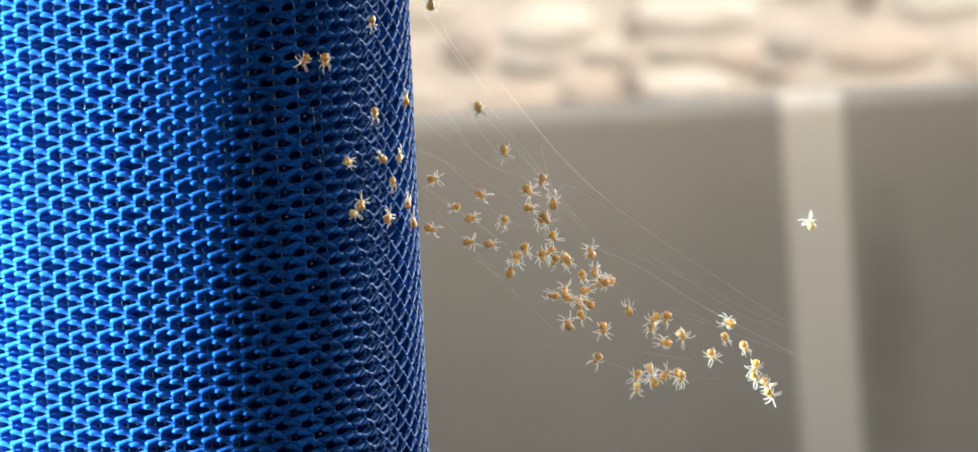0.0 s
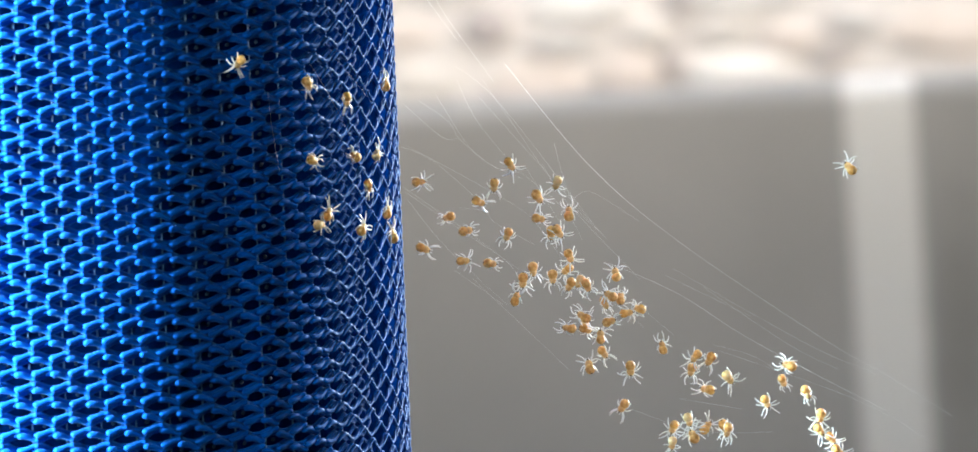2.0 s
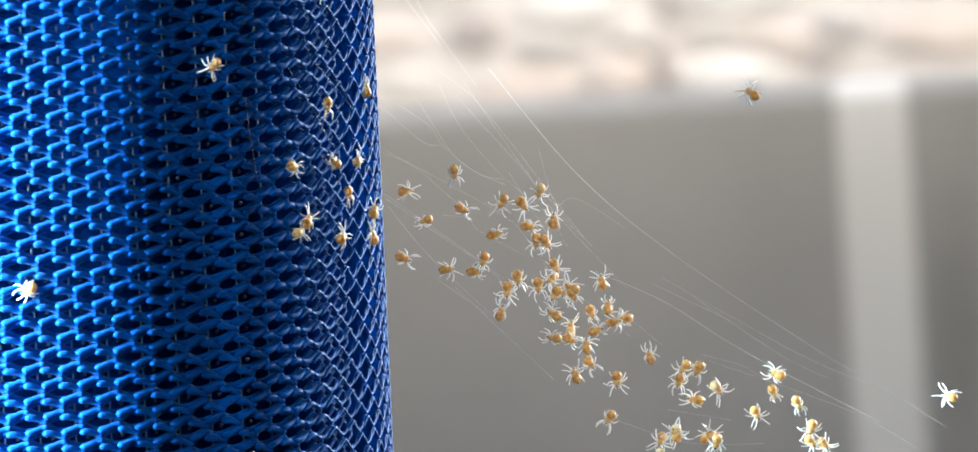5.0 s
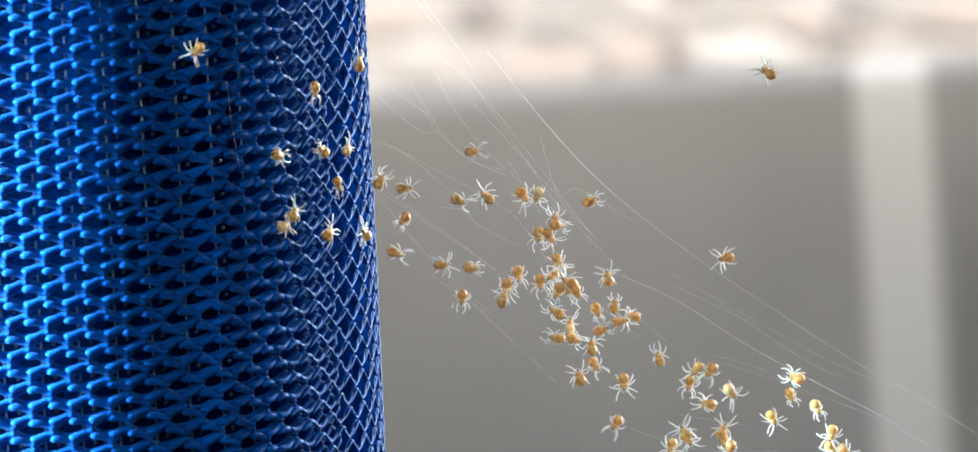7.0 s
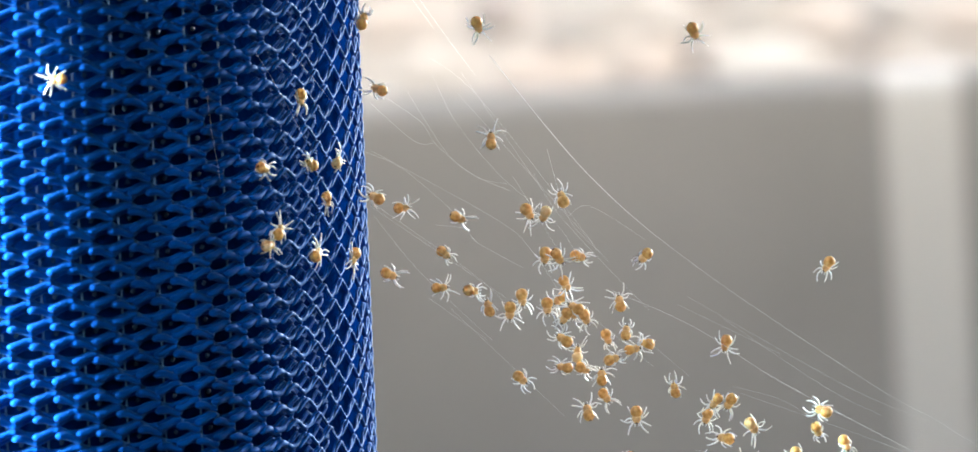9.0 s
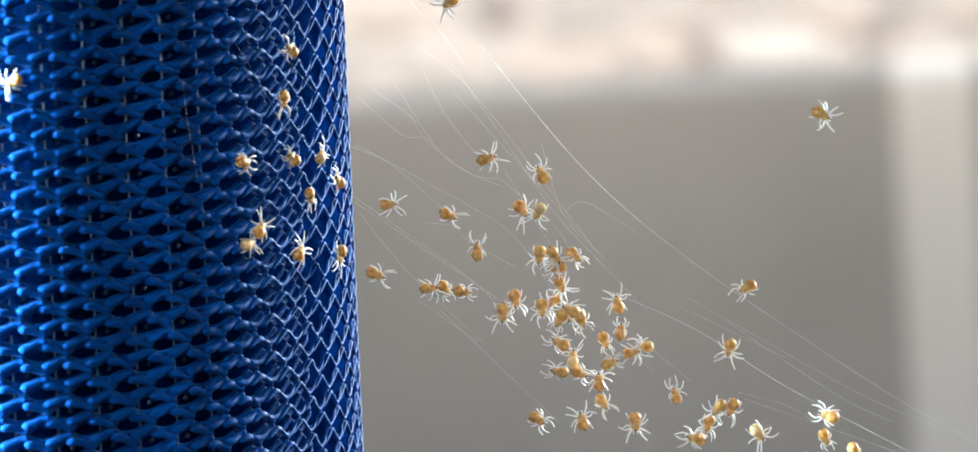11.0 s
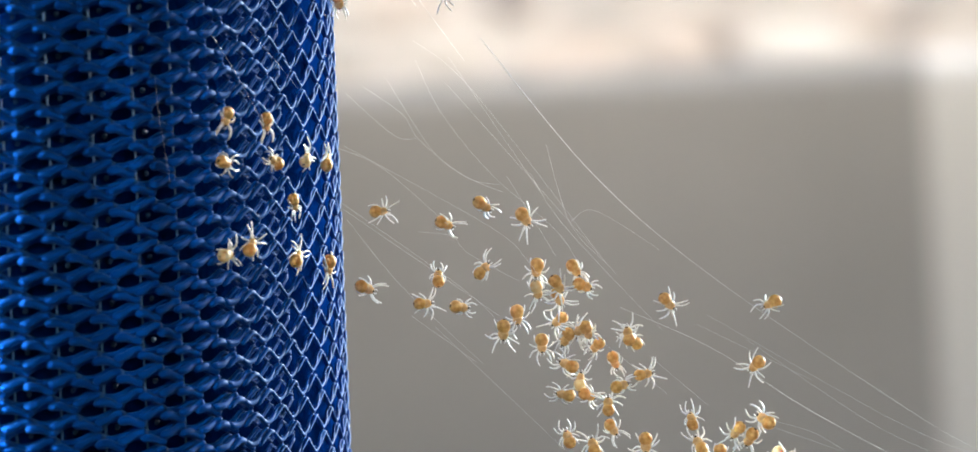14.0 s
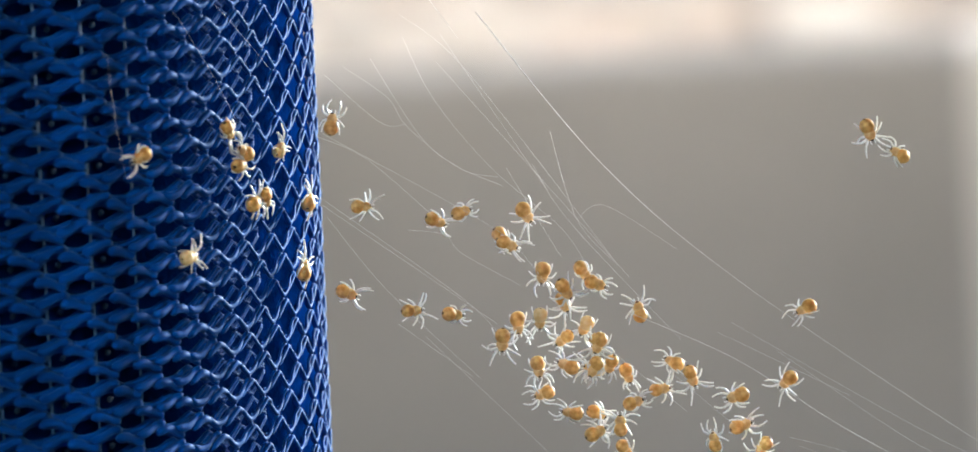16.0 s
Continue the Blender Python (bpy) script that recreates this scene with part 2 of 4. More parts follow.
def yarn_mesh(low, top, seed, sides=8):
    """One of the two yarns of a band. The band swings between the knots of the row below (at low metres along the
    wrap, and every pitch from there) and those of the row above. The yarn runs on deep in the cloth and sends out a
    blunt prong before each knot of its own row, which bends into the knot and sinks. top: it is the upper of the two."""
    rng = random.Random(seed)
    verts, faces = [], []
    side = 1 if top else -1

    def sway(v, thin):
        # v is 0 in a knot of its own row; each prong runs nearly level at first and turns into its knot late
        v %= 1.0
        turn = 0.40 if top else 0.55
        bend = math.cos(math.pi * v / turn) if v < turn else -math.cos(math.pi * ((v - turn) / (1 - turn)) ** 1.45)
        bend += (0.64 * math.asin(bend) - bend) * thin
        return side * ((0.077 + 0.135 * thin) * ROW * bend + 0.00022 * (1 - 0.65 * thin))

    def pipe(rings):
        base = len(verts)
        for s, z, out, r, deep in rings:
            (x, y), _, (nx, ny) = skin_point(s, out)
            for j in range(sides):
                c, d = r * math.cos(2 * math.pi * j / sides), deep * r * math.sin(2 * math.pi * j / sides)
                verts.append((x + nx * d, y + ny * d, z + c))
        for i in range(len(rings) - 1):
            for j in range(sides):
                k = (j + 1) % sides
                faces.append((base + i * sides + j, base + i * sides + k, base + (i + 1) * sides + k, base + (i + 1) * sides + j))
        faces.append(tuple(base + j for j in reversed(range(sides))))
        faces.append(tuple(base + (len(rings) - 1) * sides + j for j in range(sides)))

    first = low + (0.5 * PITCH if top else 0.0)
    end = 0.030
    n = int((end - S0) / PITCH * 16)
    run = []
    for i in range(n + 1):
        s = S0 + (end - S0) * i / n
        thin = step(0.018, 0.029, s)
        run.append((s, sway((s - first) / PITCH, thin), -0.00080, 0.00023 * (1 - 0.62 * thin), 0.9))
    pipe(run)
    for k in range(math.ceil((S0 - first) / PITCH) + 1, math.floor((S1 - first) / PITCH)):
        lift, drop, girth = rng.uniform(-0.00005, 0.00005), rng.uniform(-0.00004, 0.00004), rng.uniform(0.94, 1.06)
        # towards the turned edge the prongs grow into one long thin wire
        edge = step(0.018, 0.029, first + k * PITCH)
        tip, stop = -0.58 + rng.uniform(-0.025, 0.025) - 0.30 * edge, 0.30 - 0.14 * edge
        rings = []
        for i in range(27):
            f = i / 26
            v = tip + (stop - tip) * f ** 1.15
            s = first + (k + v) * PITCH
            thin = step(0.018, 0.029, s)
            out = 0.00020 + lift - 0.00020 * step(-0.45, -0.05, v) + 0.00010 * math.exp(-(v / 0.06) ** 2) - (0.00085 - 0.00060 * edge) * step(0.02, 0.32, v)
            out -= 0.00010 * thin
            blunt = math.sqrt(min(1.0, 0.10 + (v - tip) / 0.10))
            r = 0.000285 * girth * blunt * (1 - 0.22 * step(-0.35, 0.1, v)) * (1 - 0.54 * thin)
            rings.append((s, sway(v, thin) + drop * (1 - f), out, r, 0.85))
        pipe(rings)
    me = bpy.data.meshes.new("yarn")
    me.from_pydata(verts, [], faces)
    me.polygons.foreach_set("use_smooth", [True] * len(faces))
    me.materials.append(YARN)
    me.update()
    return me


def build_fabric():
    pad = new("mesh_cushion")
    pad.matrix_basis = LEAN
    tagged(pad, "bright blue woven mesh fabric wrapped round a padded chair edge", "chair fabric")
    # dark lining under the mesh
    bm = bmesh.new()
    cols = []
    n = 60
    for i in range(n + 1):
        s = S0 + (S1 - S0) * i / n
        (x, y), _, _ = skin_point(s, -0.0018 + 0.0014 * step(0.027, 0.039, s))
        cols.append((bm.verts.new((x, y, Z0)), bm.verts.new((x, y, Z1))))
    for a, b in zip(cols, cols[1:]):
        bm.faces.new((a[0], b[0], b[1], a[1]))
    inner = bmesh.ops.extrude_face_region(bm, geom=bm.faces[:])
    for v in [g for g in inner["geom"] if isinstance(g, bmesh.types.BMVert)]:
        v.co.x, v.co.y = X_C + (v.co.x - X_C) * 0.8, Y_C + (v.co.y - Y_C) * 0.8
    bmesh.ops.recalc_face_normals(bm, faces=bm.faces)
    part("lining", bm, LINING, pad, "dark navy padding under the mesh")
    knot = HOLE_S + 0.42 * PITCH
    rows = range(math.ceil((Z0 - HOLE_Z) / ROW), math.floor((Z1 - HOLE_Z) / ROW))
    bands = [[yarn_mesh(knot + 0.5 * PITCH * half, top, 3 + 2 * half + top) for top in (False, True)] for half in (0, 1)]
    for r in rows:
        for half in (0, 1):
            for me in bands[half]:
                share("yarn", me, pad, Matrix.Translation((0, 0, HOLE_Z + (r + 0.25 + 0.5 * half) * ROW)))
    # thin upright filaments that show through every second column of holes
    bm = tube([Vector((0, 0, Z0)), Vector((0, 0, Z1))], 0.00008, 6, up=Vector((1, 0, 0)))
    filament = part("filament", bm, THREAD_GREY, pad, "thin pale grey filament")
    columns = [i for i in range(-11, 12) if S0 < HOLE_S + (i + 0.72) * PITCH < 0.020]
    for i in columns:
        (x, y), _, _ = skin_point(HOLE_S + (i + 0.72) * PITCH, -0.00085)
        if i == columns[0]:
            filament.matrix_basis = Matrix.Translation((x, y, 0))
        else:
            share("filament", filament.data, pad, Matrix.Translation((x, y, 0)))
    knots = bmesh.new()
    for r in rows:
        for i in columns:
            (x, y), _, _ = skin_point(HOLE_S + (i + 0.06) * PITCH, -0.0012)
            bmesh.ops.create_icosphere(knots, subdivisions=1, radius=0.00019,
                                       matrix=Matrix.Translation((x, y, HOLE_Z + r * ROW)))
    tagged(part("knot_layer", knots, THREAD_GREY, pad, "small grey knots deep in the mesh"), kind="stuff")
    return pad


build_fabric()


# ---- spider web ----
def build_web():
    web_thing = tagged(new("spider_web"), "fine white spider web stretched from the blue fabric", "spider web")
    rng = random.Random(5)
    radius = {"main": 0.000031, "m": 0.000014, "f": 0.0000085, "t": 0.0000068}

    def thread(kind, *pts):
        """One thread through a few places in millimetres in the web's plane."""
        y = 0.0 if kind == "main" else rng.uniform(-0.0012, 0.0012)
        line = smooth_line([Vector((x / 1000, y + rng.uniform(-0.0004, 0.0004), z / 1000)) for x, z in pts], 12)
        n = len(line)
        whole = (line[-1] - line[0]).length
        r = [radius[kind] * rng.uniform(0.75, 1.25) for _ in range(n)]
        if kind == "main":
            # several strands run together in its upper third
            r = [v * (1.0 - 0.66 * step(0.22, 0.48, (p - line[0]).length / whole)) for v, p in zip(r, line)]
        part("silk_thread", tube(line, r, 5, up=Vector((0, 1, 0))), SILK, web_thing)

    thread('main', (2.2, 13.8), (8.9, 4.7), (16.2, -2.3), (28.4, -11.6), (33.5, -14.9), (38.8, -18.7))
    thread('m', (10.1, -3.8), (15.9, -6.8), (22.2, -11.3), (33, -17.8))
    thread('f', (-6.6, 10.8), (-3.6, 7.9), (-2.1, 7.7))
    thread('f', (-3.9, 11.5), (-1.3, 6.9), (0.7, 5.1), (3.1, 3.9))
    thread('f', (-2, 12.6), (-0.5, 9.1), (2.5, 5), (6.4, 1.2), (7.9, -1.6))
    thread('f', (0.1, 12.7), (5.4, 3.9))
    thread('f', (6, 6.8), (7.2, 1.8), (9.2, -0.8))
    thread('f', (-7.2, 7.3), (-4.4, 5.8), (-0.5, 2))
    thread('f', (-7.2, 3.8), (0.1, -2), (2.4, -4.4))
    thread('f', (7.3, 1.8), (8.9, 2.4), (12.8, -0.3))
    thread('f', (-2.4, 1.7), (-0.3, 1.3), (0.6, 0.2), (3.8, -1.8))
    thread('f', (4.9, 5), (6.9, 1.5), (12.7, -5.4))
    thread('f', (3.4, 4.9), (6.2, -0.3))
    thread('f', (-6.9, 2.7), (-3.7, -1.7), (1.2, -6.9))
    thread('f', (-7.1, 3.4), (2.4, -3.9))
    thread('f', (-6.8, 7.4), (2.1, 1.8), (4.4, -0.5), (6.2, -3.5))
    thread('f', (-0.2, 11.1), (10, -1.7))
    thread('f', (-5.4, 11.1), (-3, 9.2), (-2, 7.5), (0.8, 5), (2.9, 4.4))
    thread('t', (14.8, -5.1), (22, -9.1))
    thread('t', (18, -6.3), (25.1, -11.7), (29.1, -14))
    thread('t', (15.6, -4.6), (26.8, -11.8), (32.4, -14.6))
    thread('t', (11.8, -7), (15.3, -10.3))
    thread('t', (18.5, -11.3), (21.8, -12.4), (23.8, -13.7))
    thread('m', (-5.6, 21.9), (-1.7, 16))
    thread('m', (-3.8, 21.3), (-2.8, 18.5), (1.1, 12.4))
    thread('f', (11.2, -16.4), (16.9, -18.6), (23.3, -19.1))
    thread('f', (15.5, -15.8), (20.8, -17))
    thread('f', (-2.1, 13.9), (1.5, 10.5), (9.4, -1))
    thread('t', (19, -11.8), (30.5, -16.7), (36.2, -20.3))
    thread('f', (-1.7, -4.4), (6.1, -12.7))
    thread('f', (-3.2, -3.6), (0.8, -6.8))
    thread('f', (8.6, -5.7), (12.8, -9.5))
    for pts in ([(16.2, 13.6), (16.4, 11.0), (16.7, 8.8), (17.0, 6.8)],
                [(20.6, 15.6), (21.5, 14.4), (23.4, 11.7), (25.3, 8.8)],
                [(23.8, 15.6), (26.2, 13.5), (28.7, 11.4)]):
        line = []
        for s, z in pts:
            (x, y), _, _ = skin_point(s / 1000, 0.0012)
            line.append(LEAN @ Vector((x, y, z / 1000)))
        part("silk_thread", tube(smooth_line(line), 0.000006, 5, up=Vector((0, 1, 0))), SILK, web_thing)
    return web_thing


# the lens follows the web as it comes nearer
cam.data.dof.focus_object = build_web()


# ---- spiderlings ----
MM = 0.001


def blob(sx, sy, sz, cx, cy, cz, taper=0.0, seg=14, rings=9):
    bm = bmesh.new()
    bmesh.ops.create_uvsphere(bm, u_segments=seg, v_segments=rings, radius=1)
    for v in bm.verts:
        x, y, z = v.co
        k = 1 + taper * x
        v.co = Vector((cx + x * sx, cy + y * sy * k, cz + z * sz * k)) * MM
    return bm


def leg_mesh(angle, side, reach, curl, lift):
    """One leg and its hip: thigh up and out, shin and foot curling down and inwards. The mesh starts at the hip."""
    a = radians(angle)
    hip = Vector((0.27 + 0.20 * math.cos(a), side * (0.15 + 0.11 * math.sin(a)), 0.02)) * MM
    p = Vector((0, 0, 0))
    pts = [p.copy()]
    for length, bend, rise in ((0.16, 0.0, 0.10), (0.40, 0.15, 0.22), (0.16, 0.45, 0.0), (0.34, 0.75, -0.25), (0.30, 1.0, -0.3), (0.16, 1.15, -0.2)):
        turn = bend * curl
        d = Vector((math.cos(a + turn), side * math.sin(a + turn), rise * lift * 1.6)).normalized()
        p = p + d * length * reach
        pts.append(p.copy())
    line = smooth_line([q * MM for q in pts], 3)
    n = len(line)
    radii = [MM * (0.082 - 0.042 * i / (n - 1)) * (1 + 0.14 * math.sin(i * 1.9)) for i in range(n)]
    return tube(line, radii, 6), hip


def build_spiderling(pose_kind, seed, abdomen_mat, label):
    rng = random.Random(seed)
    sp = tagged(new("spiderling"), label, "spider", "spiderlings on the web")
    fat = rng.uniform(0.94, 1.08)
    ab = part("abdomen", blob(0.45 * fat, 0.42 * fat, 0.39 * fat, -0.26, 0, 0.07, -0.06), abdomen_mat, sp)
    part("patch", blob(0.11, 0.14, 0.13, -0.61, 0, 0.12, 0, 8, 6), PATCH, ab, "small brown patch")
    hd = part("cephalothorax", blob(0.35, 0.33, 0.26, 0.22, 0, 0.0, -0.16), HEAD, sp)
    part("eyes", blob(0.05, 0.11, 0.06, 0.53, 0, 0.10, 0, 8, 6), EYES, hd, "dark eye cluster")
    for side in (1, -1):
        line = [Vector((0.50, side * 0.08, -0.02)) * MM, Vector((0.64, side * 0.14, 0.02)) * MM, Vector((0.72, side * 0.10, -0.05)) * MM]
        part("palp", tube(smooth_line(line, 3), 0.035 * MM, 5), LEG, hd, "pale feeler")
        for angle, reach in ((30, 0.70), (62, 0.60), (108, 0.50), (142, 0.62)):
            j = rng.uniform(-12, 12)
            if pose_kind == "spread":
                curl, lift, k = (0.8 if angle < 90 else -0.8) * rng.uniform(-0.8, 1.4), 0.5, 1.0
            elif pose_kind == "curled":
                curl, lift, k = (1.3 if angle > 90 else -1.0) * rng.uniform(0.6, 1.1), 0.8, 0.72
            elif pose_kind == "hooked":
                curl, lift, k = (-0.9 if angle < 90 else 0.9) * rng.uniform(0.5, 1.2), 0.6, 0.92
            else:
                curl, lift, k = rng.uniform(-0.9, 0.9), 0.3, 1.05
            bm, hip = leg_mesh(angle + j, side, reach * k * rng.uniform(0.9, 1.1), curl, lift)
            part("leg", bm, LEG, sp).location = hip
    return sp


FAMILY = [
    build_spiderling("spread", 1, ABDOMEN, "tiny amber spiderling with pale spread legs on the web"),
    build_spiderling("hooked", 2, ABDOMEN, "tiny amber spiderling with hooked white legs on the web"),
    build_spiderling("curled", 3, ABDOMEN, "tiny amber spiderling with its legs drawn in"),
    build_spiderling("hooked", 4, ABDOMEN, "tiny amber spiderling hanging with bent pale legs"),
    build_spiderling("spread", 5, ABDOMEN_PALE, "tiny straw-coloured spiderling with pale legs"),
    build_spiderling("long", 6, ABDOMEN, "tiny amber spiderling walking with long stretched legs"),
    build_spiderling("spread", 7, ABDOMEN, "tiny amber spiderling with pale spread legs on the web"),
    build_spiderling("hooked", 8, ABDOMEN, "tiny amber spiderling hanging with bent pale legs"),
    build_spiderling("curled", 9, ABDOMEN, "tiny amber spiderling with its legs drawn in"),
    build_spiderling("long", 10, ABDOMEN, "tiny amber spiderling with long pale legs on the web"),
    build_spiderling("hooked", 11, ABDOMEN, "tiny amber spiderling with hooked white legs on the web"),
]
COUNT = 83
spiders = []
kinds = random.Random(11)
for i in range(COUNT):
    if i < len(FAMILY):
        one = FAMILY[i]
    else:
        one = copy_thing(FAMILY[kinds.choice((0, 1, 3, 2, 4, 5, 6, 7, 8, 9, 10, 10, 7))], Matrix())
    k = kinds.uniform(0.93, 1.08)
    one.scale = (k, k, k)
    spiders.append(one)


# ---- what moves ----
def web(x, y, z, heading):
    """A place on the web in millimetres, with the way the head points in the web's plane in degrees."""
    h = radians(heading)
    ax = Vector((math.cos(h), 0, math.sin(h)))
    az = Vector((0, -1, 0))
    m = Matrix((ax, az.cross(ax), az)).transposed().to_4x4()
    return Matrix.Translation((x * MM, y * MM, z * MM)) @ m @ pose(0, 0, 0, 28 * y, 18 * math.sin(9 * y), 0)


def skin(s, z, heading):
    """A place on the fabric: millimetres along the wrap and up, with the head's heading on the surface."""
    (x, y), (tx, ty), (nx, ny) = skin_point(s * MM, 0.0011)
    h = radians(heading)
    ax = Vector((tx * math.cos(h), ty * math.cos(h), math.sin(h)))
    az = Vector((nx, ny, 0))
    return LEAN @ Matrix.Translation((x, y, z * MM)) @ Matrix((ax, az.cross(ax), az)).transposed().to_4x4()


def go(spider, rows):
    """Keys a spiderling's way and, where it walks, the swing of its legs about their hips."""
    walk(spider, rows)
    spells = []
    for (t0, m0), (t1, m1) in zip(rows, rows[1:]):
        far = (m1.translation - m0.translation).length
        if far > 0.0007 and far / (t1 - t0) > 0.0003:
            spells.append((t0, t1))
    if not spells:
        return
    legs = [o for o in spider.children if o.name.startswith("leg")]
    for i, leg in enumerate(legs):
        hip = leg.location.copy()
        swing = [(0.0, 0.0)]
        for t0, t1 in spells:
            if t0 > swing[-1][0]:
                swing.append((t0, 0.0))
            n = max(2, round((t1 - t0) / 0.2))
            for k in range(1, n + 1):
                t = t0 + (t1 - t0) * k / n
                swing.append((t, 0.0 if k == n else 17 * math.sin(2.4 * k + 1.9 * i)))
        if swing[-1][0] < 16:
            swing.append((16.0, 0.0))
        walk(leg, [(t, pose(*hip, 0, 0, a)) for t, a in swing])


# ---- stones of the far wall ----
def stone_mesh(seed, w, h, mat):
    """A rounded rubble stone, its back in the wall."""
    rng = random.Random(seed)
    bm = bmesh.new()
    n = 11
    rings = []
    radius = [rng.uniform(0.84, 1.10) for _ in range(n)]
    for k, d in ((1.0, 0.004), (0.98, 0.0002), (0.86, -0.0004), (0.45, -0.0007 - rng.uniform(0, 0.0003))):
        rings.append([bm.verts.new((0.5 * w * k * radius[i] * math.cos(2 * math.pi * i / n), d + rng.uniform(-0.0003, 0.0003),
                                    0.5 * h * k * radius[i] * math.sin(2 * math.pi * i / n))) for i in range(n)])
    for a, b in zip(rings, rings[1:]):
        for i in range(n):
            bm.faces.new((a[i], a[(i + 1) % n], b[(i + 1) % n], b[i]))
    bm.faces.new(rings[-1])
    bmesh.ops.recalc_face_normals(bm, faces=bm.faces)
    me = bpy.data.meshes.new("stone")
    bm.to_mesh(me)
    bm.free()
    for p in me.polygons:
        p.use_smooth = True
    me.materials.append(mat)
    return me


def build_stones():
    rng = random.Random(21)
    # the stones that stand out: place, size in millimetres and kind
    marked = [(22, 40.5, 21, 8, STONE_WHITE), (52, 41, 28, 8, STONE_WHITE), (48.5, 26.5, 20, 7, STONE_WHITE),
              (100, 40.5, 20, 8, STONE_WHITE), (13, 26, 19, 10, STONE_PINK), (29, 27, 13, 9, STONE_PINK),
              (88, 31, 24, 9, STONE_PINK), (58, 31.5, 12, 5, STONE_PINK), (17.5, 33, 14, 6, STONE_GREY),
              (70, 34, 12, 7, STONE_GREY), (66, 28.2, 9, 4.5, STONE_DARK), (37.6, 28.5, 5, 8, STONE_DARK),
              (39, 40, 4.5, 8, STONE_DARK), (4, 37, 10, 9, STONE_DARK), (85, 42.5, 7, 7, STONE_DARK),
              (33, 34, 12, 5, STONE_PALE), (47, 34, 12, 5, STONE_PALE)]
    for i, (x, z, w, h, mat) in enumerate(marked):
        share("stone", stone_mesh(90 + i, w * 0.001, h * 0.001, mat), stone_wall, Matrix.Translation((x * 0.001, 0.6992, z * 0.001)))
    kinds = (STONE_PALE, STONE_PINK, STONE_WHITE, STONE_PALE, STONE_GREY, STONE_PALE)
    shapes = [stone_mesh(40 + i, 0.015 + 0.002 * (i % 4), 0.0075 + 0.0006 * (i % 3), kinds[i % 6]) for i in range(12)]
    z = 0.004
    while z < 0.075:
        x = -0.07 + rng.uniform(-0.01, 0.0)
        while x < 0.16:
            w = rng.uniform(0.010, 0.019)
            c = (x + w / 2) * 1000, z * 1000
            if not any(abs(c[0] - m[0]) < 0.5 * m[2] + 4 and abs(c[1] - m[1]) < 0.5 * m[3] + 2 for m in marked):
                share("stone", shapes[rng.randrange(12)], stone_wall,
                      Matrix.Translation((x + w / 2, 0.70, z + rng.uniform(-0.001, 0.001))) @ pose(0, 0, 0, 0, rng.uniform(-14, 14), 0))
            x += w + 0.001
        z += 0.0082


build_stones()


